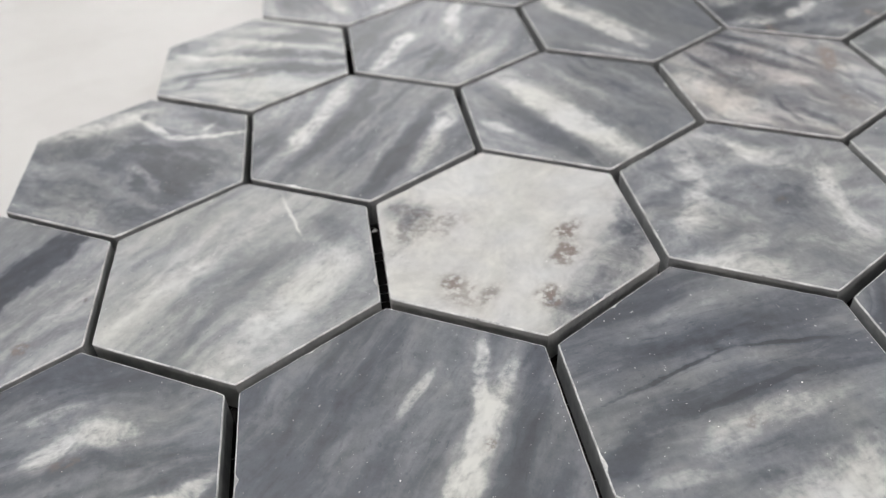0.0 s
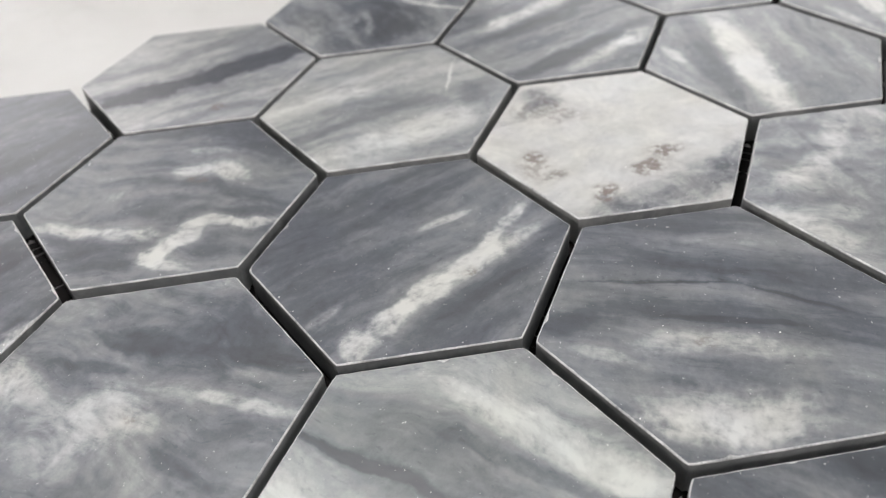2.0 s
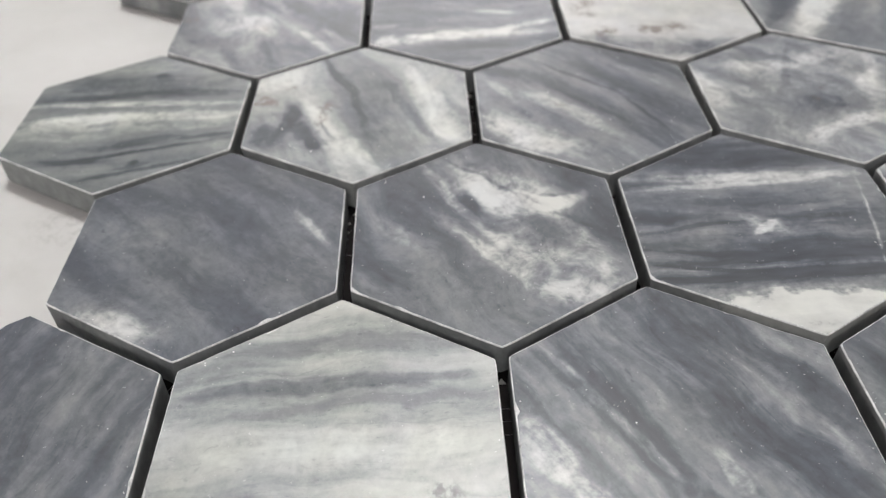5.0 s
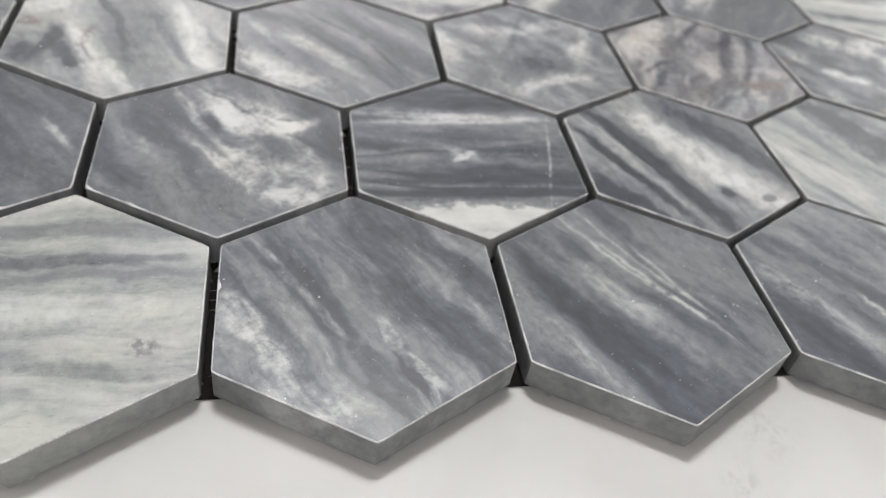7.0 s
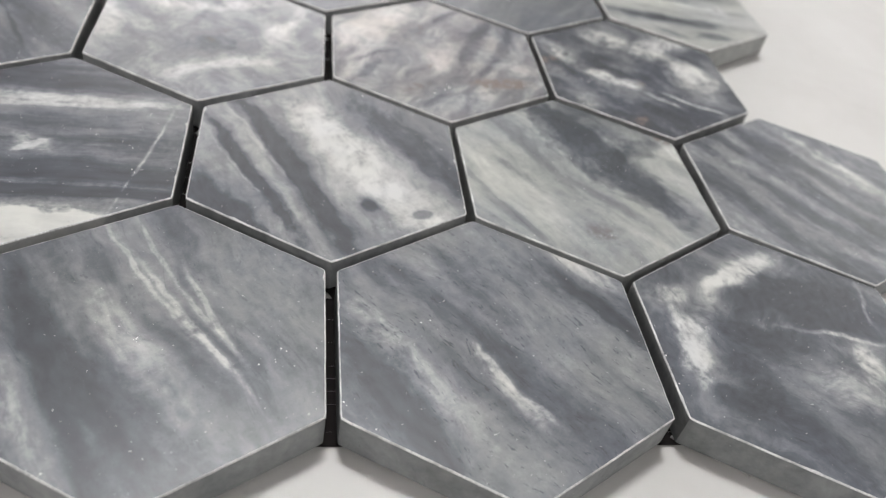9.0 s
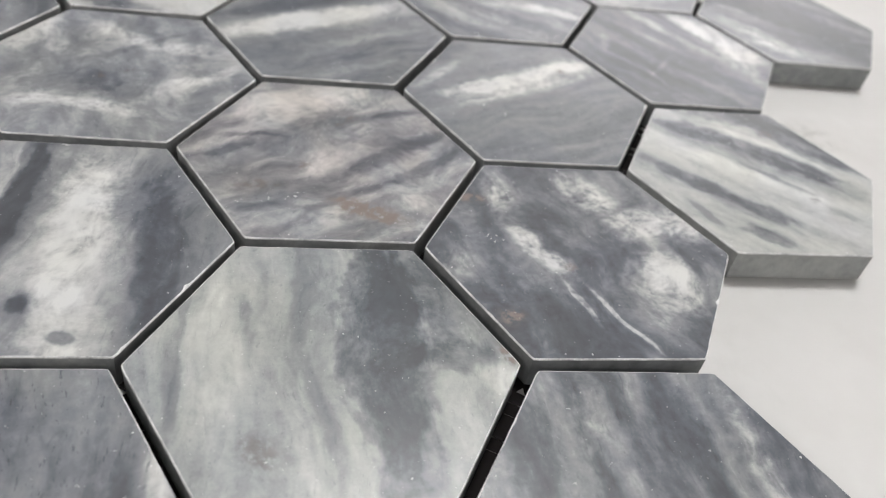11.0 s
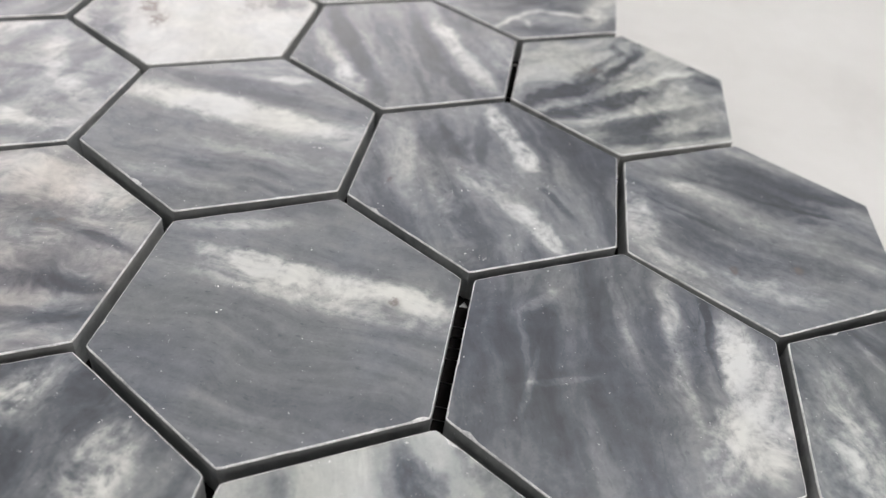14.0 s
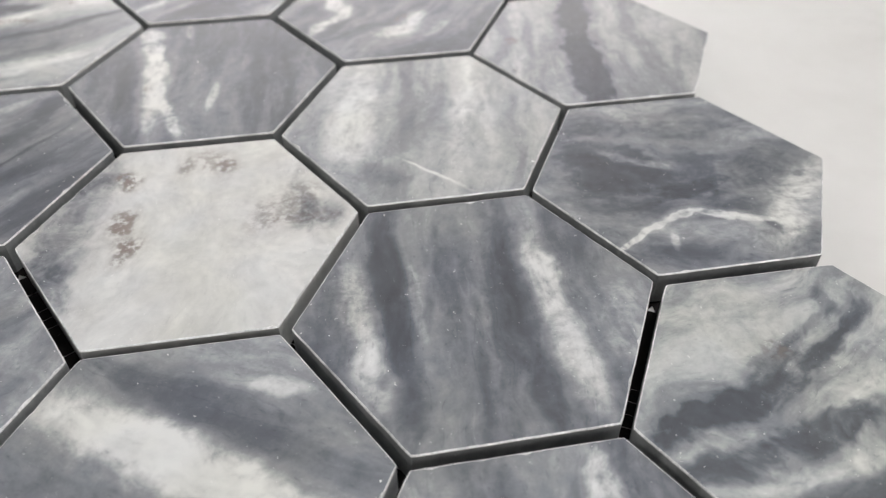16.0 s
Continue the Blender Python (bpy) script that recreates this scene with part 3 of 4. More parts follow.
tile(0, -1, -0.12, 0.15, -0.02, "slate-grey marble hexagon with one broad white vein", 14, 57, 0.31, 0.2, stretch=6, pale=(
    (13.4, 13.5, -108, 4.3, 1.56, 0.5, 0.4, 0),
    (12.1, 5.9, -92, 4.5, 1.56, 0.5, 0.4, 0),
    (17.4, 9.6, -114, 6.3, 1.56, 0.6, 0.3, 0),
    (11.9, 0.8, -114, 7, 2.73, 0.4, 0.52, 0),
    (7, -9.8, -116, 6.1, 2.73, 0.4, 0.52, 0),
    (3.8, -17.2, -112, 4.1, 2.47, 0.5, 0.45, 0),
    (1.6, -24.1, -103, 4.1, 2.47, 0.5, 0.45, 0),
    (2.7, 9, 52, 5.6, 1.04, 0.5, 0.36, 0),
    (-6.7, -19.7, 69, 3.6, 1.04, 0.6, 0.3, 0),
), dark=(
    (-14.7, 2, 71, 15.8, 3.9, 0.7, -0.08, 0),
    (16.7, -7.8, 54, 12.3, 3.9, 0.7, -0.1, 0),
), marks=(
    (11.6, -3.1, 6, 0.8, 0.9, 0.5, -0.2, 0.8),
))
# its faint blush stands in for pinkish light reflected off the stone
tile(0, 0, -0.02, 0.34, -0.22, "whitish marble hexagon with rusty specks and a grey rim", 15, 38, 0.95, 0.13, fold=1.6, stretch=2.5, blush=0.12, dark=(
    (14.9, -12.6, 48, 18.7, 4.2, 0.58, -0.322, 0),
    (23.8, -1, -69, 7.7, 3.2, 0.58, -0.168, 0),
    (-19, 10, 8, 6.1, 3.2, 0.58, -0.17, 0),
    (10.5, 20.8, -22, 6, 3.2, 0.58, -0.12, 0),
    (-17.2, 8.2, 109, 7.4, 3.7, 0.68, -0.19, 0),
    (-18.7, 5.9, 69, 9.9, 2.1, 0.58, -0.14, 0),
    (24.1, -2.7, -104, 8.8, 4, 0.5, -0.12, 0),
    (15.9, -16.7, -137, 8.1, 4, 0.5, -0.14, 0),
    (5.5, -24.3, -153, 6.5, 3, 0.5, -0.13, 0),
    (-16.3, -7.5, -41, 8.9, 4, 0.7, -0.08, 0),
), marks=(
    (10.6, -1.7, 25, 3.5, 2.1, 0.58, -0.36, 0.6),
    (8, -9.7, 33, 2.9, 1.5, 0.58, -0.3, 0.6),
    (2.7, -17.7, 26, 2.4, 1.5, 0.58, -0.3, 0.7),
    (-7.6, -16.7, 38, 2.2, 1.3, 0.58, -0.24, 0.5),
    (-13.8, -12, 45, 2.2, 1.5, 0.58, -0.24, 0.5),
    (-15.8, 4.8, 16, 8, 3.4, 0.58, -0.17, 0.35),
    (-12.6, -13.5, 114, 3.9, 2.6, 0.58, -0.12, 0.5),
    (3, -19.7, 169, 1.7, 2.1, 0.58, -0.3, 0.8),
    (8.8, -7.9, 152, 1.8, 2.1, 0.58, -0.3, 0.8),
    (10.6, -3.1, 153, 1.6, 1.6, 0.58, -0.3, 0.8),
    (-16.5, 9.4, -29, 5.4, 1.5, 0.6, -0.18, 0.3),
))
tile(0, 1, -0.29, -0.05, -0.25, "grey marble hexagon with a broad milky band", 16, 119, 0.48, 0.2, pale=(
    (-4.4, -1.3, 117, 25.3, 3.4, 0.68, 0.41, 0),
    (-2, -8.6, 115, 14.3, 3.8, 0.78, 0.36, 0),
    (-19, -6.1, 133, 4, 1.6, 0.58, 0.3, 0),
), dark=(
    (10, 13.3, 124, 17, 3.2, 0.58, -0.1, 0),
    (-10.8, -9, 120, 18.8, 3.7, 0.58, -0.17, 0),
))
tile(0, 2, 0.30, 0.09, 0.16, "dark slate marble hexagon with a white flash", 17, 115, 0.4, 0.14, stretch=8, pale=(
    (-3, -11.7, 104, 4.6, 2.55, 0.5, 0.52, 0),
    (-6.1, -4.9, 127, 4, 2.55, 0.5, 0.52, 0),
    (-11.4, 3.9, 129, 6, 2.55, 0.6, 0.36, 0),
    (-15.4, 12.3, 99, 4.8, 2.55, 0.6, 0.36, 0),
    (-3.2, 0.4, 117, 19.3, 1.2, 0.6, 0.16, 0),
    (-7.3, -20.4, 139, 8.5, 1.5, 0.6, 0.22, 0),
    (17.7, 7.8, 108, 13.6, 1.2, 0.7, 0.08, 0),
    (0.7, -19.9, 94, 2.5, 1.5, 0.5, 0.2, 0),
    (-1, -10.1, 115, 11, 4, 0.8, 0.18, 0),
    (-10.5, 8, 120, 11.9, 4, 0.8, 0.18, 0),
), dark=(
    (-18, -17, 126, 8.3, 2.25, 0.5, -0.12, 0),
    (12, 3.1, 115, 21.6, 4.5, 0.7, -0.05, 0),
), marks=(
    (-12.8, 9.9, 124, 0.7, 0.9, 0.5, -0.2, 0.6),
))
tile(0, 3, -0.01, 0.19, 0.49, "white marble hexagon striped with dark slate", 18, 51, 0.74, 0.18, fold=0.8, stretch=7, blush=-0.3, pale=(
    (-5, -8.9, 64, 11.7, 1.96, 0.5, 0.16, 0),
    (5.4, 8.1, 53, 10.8, 1.96, 0.5, 0.16, 0),
    (-14.8, 2, 60, 9.6, 1.12, 0.5, 0.28, 0),
    (-5.4, 15.1, 48, 8.5, 1.12, 0.5, 0.28, 0),
    (-11.8, 18.2, 40, 9.9, 0.98, 0.5, 0.2, 0),
), dark=(
    (-15.7, -7.3, 66, 8.9, 3.5, 0.5, -0.46, 0),
    (-5.9, 9, 54, 12.6, 3.5, 0.5, -0.46, 0),
    (2.1, -15.4, 49, 10.1, 2.1, 0.5, -0.36, 0),
    (11.4, -3.8, 55, 6.7, 2.1, 0.5, -0.36, 0),
    (-22.9, 0.3, 70, 9.9, 4.2, 0.5, -0.4, 0),
    (-11.2, 17.4, 45, 13.9, 4.2, 0.5, -0.4, 0),
    (19.4, -5.9, 62, 5.4, 2.1, 0.5, -0.35, 0),
    (13.1, -16.2, 27, 4.5, 0.98, 0.5, -0.2, 0),
    (1.9, 6.1, 51, 8.3, 0.84, 0.5, -0.3, 0),
    (-2.6, 10.9, 46, 10.9, 0.7, 0.5, -0.3, 0),
    (12.1, 14.5, 63, 3.5, 1.68, 0.5, -0.2, 0),
    (-20.2, 13.9, 51, 7.6, 3.5, 0.6, -0.22, 0),
), bands=(
    (-10.4, 22.8, 34, 7.4, 3.5, 0.6, -0.22, 0),
), marks=(
    (-14.7, 8, 76, 0.5, 0.9, 0.58, -0.24, 0.2),
    (-0.9, 12.6, 75, 0.6, 0.9, 0.58, -0.24, 0.2),
    (7.8, 10.4, 48, 1.1, 1.1, 0.58, -0.24, 0.15),
    (-15.5, 10, 44, 2.3, 0.8, 0.5, -0.1, 0.3),
))
tile(1, -3, -0.17, -0.12, -0.70, "green-grey marble hexagon with dark hairlines", 19, 63, 0.49, 0.18, stretch=9, fold=0.5, blush=-0.5, pale=(
    (-4.5, 2.2, 60, 25.1, 1.1, 0.58, 0.31, 0),
    (-2.1, -8.8, 64, 14, 3.2, 0.58, 0.19, 0),
    (10.6, 11.1, 67, 9.1, 2.6, 0.58, 0.12, 0),
    (-3.9, -8.9, 66, 12.7, 1.8, 0.6, 0.3, 0),
    (6.5, 11.2, 60, 12.7, 1.8, 0.6, 0.3, 0),
), dark=(
    (-12.1, 6.2, 59, 23.3, 4.4, 0.48, -0.29, 0),
    (14.7, -2, 73, 16, 0.6, 0.58, -0.34, 0),
    (11, -1.3, 75, 7.7, 1.5, 0.58, -0.24, 0),
    (20.9, -4.6, 74, 10.9, 0.7, 0.58, -0.34, 0),
    (10.5, -15.5, 58, 6.3, 0.8, 0.58, -0.24, 0),
    (19, -5.4, 76, 3.6, 0.8, 0.58, -0.3, 0),
    (16.4, 11.1, 70, 5.9, 0.7, 0.58, -0.24, 0),
    (-14.5, 11.2, 65, 1.5, 0.8, 0.58, -0.42, 0),
    (18.1, -4.5, 71, 0.9, 0.7, 0.58, -0.42, 0),
    (-1.2, 19, 55, 7, 0.6, 0.58, -0.18, 0),
    (-11.2, -2.6, 66, 14.6, 1.3, 0.5, -0.16, 0),
    (-1.4, 16.7, 59, 9.7, 1.3, 0.5, -0.16, 0),
))
tile(1, -2, -0.37, 0.13, -0.15, "cream and grey marble hexagon with pink-brown marks", 20, 173, 0.57, 0.16, fold=1.4, blush=-0.3, pale=(
    (-21.2, -9, 94, 7.1, 4.2, 0.58, 0.31, 0),
    (5.2, -10.9, -10, 16.4, 2.3, 0.58, 0.38, 0),
    (5.7, 15.5, -10, 18.2, 2.5, 0.58, 0.24, 0),
    (16.7, -8.8, -3, 9, 1.7, 0.58, 0.3, 0),
    (2.4, 14.1, -15, 15.2, 1.8, 0.5, 0.25, 0),
    (19.7, 11, 5, 4.6, 1.8, 0.5, 0.25, 0),
), dark=(
    (-14.9, 2.2, -4, 10.5, 0.8, 0.58, -0.43, 0),
    (0.7, -0.6, -18, 8.2, 0.7, 0.58, -0.26, 0),
    (-5.7, -13.4, -26, 3, 1.4, 0.48, -0.5, 0),
    (2.7, -14.9, 9, 6, 2.3, 0.58, -0.46, 0),
    (-0.6, -22.6, -21, 5.6, 2.9, 0.58, -0.31, 0),
    (-2.4, 1.4, -14, 17, 6.3, 0.78, -0.19, 0),
    (3.7, -10.5, -9, 3.5, 0.5, 0.58, -0.36, 0),
    (-3.1, -16.4, -34, 6.8, 1.6, 0.5, -0.35, 0),
    (7.4, -15.4, 15, 2.6, 1.3, 0.5, -0.35, 0),
    (-13.6, 2.2, 2, 5.6, 0.7, 0.5, -0.3, 0),
    (-5.9, 1.6, -17, 3.2, 0.7, 0.5, -0.3, 0),
    (5.6, 8.8, -7, 16.4, 1.5, 0.5, -0.18, 0),
), marks=(
    (-13.7, -16.9, 77, 2.2, 1.2, 0.58, -0.14, 0.9),
    (-16.9, -8.6, 59, 1.5, 0.9, 0.58, -0.14, 0.7),
    (-4.4, -5.6, 87, 1.8, 1.4, 0.58, -0.12, 0.5),
    (-6.3, -24.3, 51, 0.4, 0.6, 0.58, -0.12, 0.7),
    (-14.4, -15.6, 8, 3.1, 1.4, 0.5, -0.2, 0.9),
    (-1.2, -8.2, -41, 4.4, 1.4, 0.5, -0.15, 0.5),
))
tile(1, -1, -0.05, 0.04, 0.12, "grey marble hexagon, dark one side and cream the other", 21, 10, 0.37, 0.22, stretch=7, fold=0.6, pale=(
    (-5.4, -7.9, 25, 6.6, 2.6, 0.6, 0.24, 0),
    (5.4, -4.7, 7, 6.1, 2.6, 0.6, 0.24, 0),
    (-1.3, -21.9, 11, 6.9, 3.12, 0.6, 0.34, 0),
    (8.8, -18.4, 30, 5.3, 3.12, 0.6, 0.34, 0),
    (-15.1, -13.4, 1, 5.6, 1.3, 0.5, 0.16, 0),
    (8.9, -13.8, 12, 13.9, 1.82, 0.7, 0.12, 0),
    (4.9, -18.6, 9, 16.3, 4.5, 0.7, 0.14, 0),
), dark=(
    (-9.6, 6.4, 15, 13, 3.38, 0.5, -0.15, 0),
    (12.2, 8.2, -6, 11.9, 3.38, 0.5, -0.15, 0),
    (-9.6, 4.1, 17, 13.4, 0.45, 0.5, -0.3, 0),
    (10, 7.5, -1, 9.2, 0.45, 0.5, -0.3, 0),
    (-20.5, -8.5, 47, 5.6, 2.6, 0.5, -0.12, 0),
    (-11.4, -2.4, 24, 6.9, 2.6, 0.5, -0.12, 0),
    (-10.6, 18.1, 21, 13, 2.6, 0.7, -0.08, 0),
    (2.5, -0.6, 13, 11, 0.65, 0.5, -0.22, 0),
), marks=(
    (-1, -6, 7, 1.6, 1, 0.5, -0.1, 0.45),
))
tile(1, 0, 0.01, 0.39, -0.91, "blotched grey and white marble hexagon", 22, 15, 0.5, 0.2, fold=1.9, stretch=2, pale=(
    (-10.3, 13.9, -92, 9.6, 2.5, 0.6, 0.25, 0),
    (-15.2, -2, -122, 9.7, 2.5, 0.6, 0.25, 0),
    (-13.4, -18.9, -21, 9.6, 3, 0.6, 0.3, 0),
    (14, -0.7, -102, 9.6, 2.2, 0.6, 0.3, 0),
    (12.7, -12.7, -83, 4, 2.2, 0.6, 0.3, 0),
    (7.2, 13, -56, 8.7, 2, 0.6, 0.15, 0),
    (3.7, 14.1, 108, 5.4, 1.8, 0.6, 0.25, 0),
    (-1.2, 21.5, 140, 4.9, 1.8, 0.6, 0.25, 0),
), dark=(
    (2.3, -2.4, 13, 7.4, 4, 0.6, -0.15, 0),
    (-9.9, 2.7, 128, 12.2, 1, 0.5, -0.15, 0),
), marks=(
    (0.2, 2.4, -47, 1, 1, 0.5, -0.2, 0.3),
    (2.7, -2, -46, 0.9, 1, 0.5, -0.2, 0.3),
))
tile(1, 1, 0.15, 0.12, -0.03, "swirled pinkish grey marble hexagon with rust inclusions", 23, 124, 0.52, 0.28, fold=2, stretch=3.5, blush=0.6, pale=(
    (-14.9, -12.1, 118, 7.2, 4.56, 0.6, 0.24, 0),
    (-19.8, 1.4, 104, 8.9, 4.56, 0.6, 0.24, 0),
    (-8.1, 5.4, 121, 5.9, 2.16, 0.5, 0.16, 0),
    (13.3, 15, 114, 3.3, 2.4, 0.5, 0.22, 0),
    (19, -0.6, 28, 2, 2.16, 0.5, 0.22, 0),
    (4, -3, -22, 4.9, 2.64, 0.6, 0.18, 0),
), dark=(
    (-0.1, -18.7, 117, 6.1, 1.2, 0.5, -0.22, 0),
    (1.3, 9.5, 127, 7.7, 2.4, 0.5, -0.28, 0),
    (-6.3, 18.4, 134, 5.4, 2.4, 0.5, -0.28, 0),
    (12.7, 2.6, 119, 10.3, 1.44, 0.5, -0.22, 0),
    (2.7, 17.8, 128, 10.1, 1.44, 0.5, -0.22, 0),
    (16.9, -12.6, 95, 6.3, 1.2, 0.5, -0.18, 0),
    (-14.8, 13.5, 103, 5.8, 1.08, 0.5, -0.22, 0),
    (-4.8, -14.8, 92, 6.7, 0.84, 0.5, -0.2, 0),
), marks=(
    (-11.8, 3.2, 146, 2.3, 1, 0.5, -0.2, 0.5),
    (10.7, -13.6, 92, 3.9, 1.2, 0.5, -0.12, 0.4),
    (15.6, 3, 63, 2.7, 1.3, 0.3, -0.12, 2.6),
    (17.7, 8.2, 73, 3.6, 1.3, 0.3, -0.12, 2.6),
    (17, 6.8, 67, 2.8, 1.2, 0.3, -0.1, 2.6),
    (4.3, -5.5, 104, 1.6, 0.8, 0.5, -0.1, 0.5),
))
tile(1, 2, -0.01, -0.07, 0.37, "dark slate marble hexagon with white cloudy patches", 24, 15, 0.25, 0.28, fold=1.1, stretch=2.2, pale=(
    (-15.9, 5.1, 34, 7, 4.65, 0.55, 0.46, 0),
    (-7.4, 12.6, 41, 5, 5.42, 0.55, 0.4, 0),
    (7.3, 13.4, 7, 7.7, 6.98, 0.55, 0.46, 0),
    (-7.8, 21.6, 38, 5.8, 3.88, 0.55, 0.42, 0),
    (-2, -9.4, 34, 4.4, 2.33, 0.55, 0.55, 0),
    (3.3, -5.4, 42, 3.2, 2.33, 0.55, 0.55, 0),
    (12.1, -3.2, 22, 5.5, 0.62, 0.55, 0.42, 0),
    (16.1, 2.9, 29, 8.3, 0.54, 0.55, 0.48, 0),
    (3.5, -23, 37, 4.2, 4.65, 0.55, 0.2, 0),
    (-16, -12.4, 15, 5.4, 3.41, 0.55, 0.42, 0),
    (4.2, 14.6, 29, 4.8, 2.5, 0.6, 0.2, 0),
    (15.1, 9.3, 6, 3.2, 2, 0.6, 0.2, 0),
), dark=(
    (10.7, -20, 59, 3.4, 2.33, 0.55, -0.2, 0),
    (-15.6, -4.3, 10, 7.2, 4.65, 0.55, -0.1, 0),
    (16, -9.7, 3, 6.3, 9.3, 0.55, -0.07, 0),
    (7.2, 8.2, -19, 7.7, 1.55, 0.55, -0.15, 0),
    (3.7, 19.7, 14, 4.5, 1, 0.5, -0.2, 0),
    (3.8, 4.4, 17, 6, 4, 0.7, -0.1, 0),
), marks=(
    (-14.1, -18.1, 92, 2.9, 1, 0.5, -0.3, 0.8),
    (15.9, -16.2, 105, 1.7, 1.2, 0.5, -0.2, 0.9),
    (4.1, -3.5, 48, 1, 1, 0.5, -0.1, 0.5),
))
tile(2, -3, -0.30, -0.27, 0.08, "plain slate-grey marble hexagon with faint streaks", 25, 17, 0.27, 0.18, pale=(
    (6.4, 17.7, 6, 7.5, 1.2, 0.58, 0.24, 0),
    (11.2, -19.9, 35, 8.3, 3.2, 0.58, 0.38, 0),
    (-9.9, -10.2, 8, 8.3, 5.2, 0.58, 0.1, 0),
    (-9.2, 0.7, 6, 11.6, 2.1, 0.58, 0.07, 0),
    (8.8, 17.9, 1, 6.4, 0.8, 0.58, 0.14, 0),
), dark=(
    (-10.4, 13.3, 0, 11.9, 2.6, 0.58, -0.07, 0),
))
tile(2, -2, -0.31, 0.12, 0.26, "slate marble hexagon with a swirling white cloud", 26, 4, 0.28, 0.2, fold=1.5, pale=(
    (-9.6, 4.8, 5, 7.6, 3.4, 0.88, 0.6, 0),
    (-6.5, 13.2, 20, 8, 3.2, 0.88, 0.6, 0),
    (1, 15.3, 77, 6.9, 1.9, 0.58, 0.43, 0),
    (3.8, -3.6, 7, 11.5, 1.3, 0.58, 0.38, 0),
    (14.4, 5.9, 22, 12.9, 3.8, 0.58, 0.31, 0),
    (20.5, 1.6, 29, 4.4, 2.7, 0.88, 0.55, 0),
    (-9.4, -0.2, -1, 16.2, 1.1, 0.58, 0.3, 0),
    (-9.2, -14.1, 7, 9.4, 2.1, 0.58, 0.14, 0),
    (-14.1, 6.2, -3, 8.8, 2.1, 0.58, 0.36, 0),
    (-2.9, 10.8, 24, 7.5, 2.5, 0.58, 0.3, 0),
    (13.2, 12.6, -4, 11.1, 2.1, 0.58, 0.26, 0),
    (7.7, 0.1, 1, 9.6, 2.1, 0.58, 0.19, 0),
), threads=(
    (21.3, 4, 42, 4.8, 2.1, 0.58, 0.3, 0),
), dark=(
    (-7.6, 10.4, 18, 16, 0.6, 0.68, -0.3, 0),
    (5.3, 19.6, -17, 16.9, 4.2, 0.58, -0.14, 0),
    (-9.6, 2.2, 2, 3.6, 1.9, 0.58, -0.3, 0),
    (-1.5, 15.6, 46, 2.2, 0.7, 0.58, -0.36, 0),
    (-8.5, 2.3, -23, 5.9, 1.3, 0.58, -0.3, 0),
))
tile(2, -1, -0.07, 0.24, -0.08, "grey banded marble hexagon with a whitish corner", 27, 61, 0.24, 0.34, stretch=9, fold=0.6, pale=(
    (-11.1, 6.7, 59, 22, 1.7, 0.58, 0.38, 0),
    (20.1, -12.3, 61, 18.5, 5.2, 0.28, 1.14, 0),
    (10.6, -6.1, 60, 24.8, 0.4, 0.58, 0.18, 0),
    (0.2, -0.8, 30, 4.7, 1.9, 0.58, 0.43, 0),
    (12.1, 14.3, -43, 12.7, 0.3, 0.78, 0.36, 0),
    (-11.5, 1.1, 63, 20.3, 0.9, 0.45, 0.3, 0),
    (1.2, -1, 97, 3.5, 0.9, 0.45, 0.35, 0),
), dark=(
    (9, -4.7, 61, 25.1, 0.8, 0.58, -0.48, 0),
    (12.3, -7.6, 60, 24.5, 0.8, 0.58, -0.48, 0),
    (0.3, -15.4, 54, 12.1, 0.6, 0.45, -0.4, 0),
    (13.2, 4.2, 59, 14.2, 0.6, 0.45, -0.4, 0),
    (3.9, -17.4, 53, 11.8, 0.5, 0.45, -0.4, 0),
    (17.2, 2, 57, 14.5, 0.5, 0.45, -0.4, 0),
    (-5.9, 0.4, 62, 22.4, 2.5, 0.45, -0.1, 0),
    (-5.8, -12.4, 68, 11.9, 0.6, 0.45, -0.2, 0),
    (12.7, -7.7, 60, 23.8, 0.5, 0.4, -0.3, 0),
))
tile(2, 0, 0.08, 0.34, -0.10, "white marble hexagon with dark diagonal stripes", 28, 169, 0.53, 0.22, pale=(
    (3.1, 4.4, 4, 22.7, 4.8, 0.58, 0.46, 0),
    (-11.1, -9.9, -1, 12.6, 0.5, 0.5, 0.14, 0),
    (9.6, -10.2, -1, 10.6, 0.5, 0.5, 0.14, 0),
    (-2.2, -16.6, 1, 14.3, 0.4, 0.5, 0.16, 0),
), dark=(
    (-1.4, -15.5, -2, 21.9, 1.1, 0.58, -0.6, 0),
    (0.2, -7.8, -4, 24.4, 2.1, 0.58, -0.72, 0),
    (5, -24.6, 15, 9, 4.2, 0.58, -0.38, 0),
    (2.1, 16.2, 5, 16, 3.4, 0.58, -0.38, 0),
    (14.6, -0.2, 82, 1.6, 1.9, 0.48, -0.48, 0),
    (20.9, 6.3, 65, 1.8, 1.3, 0.48, -0.42, 0),
    (-8.2, -14.7, -1, 11, 1.4, 0.5, -0.32, 0),
    (10.1, -14.9, -1, 9.5, 1.4, 0.5, -0.32, 0),
    (6.1, -23, 18, 10.4, 1.5, 0.5, -0.26, 0),
))
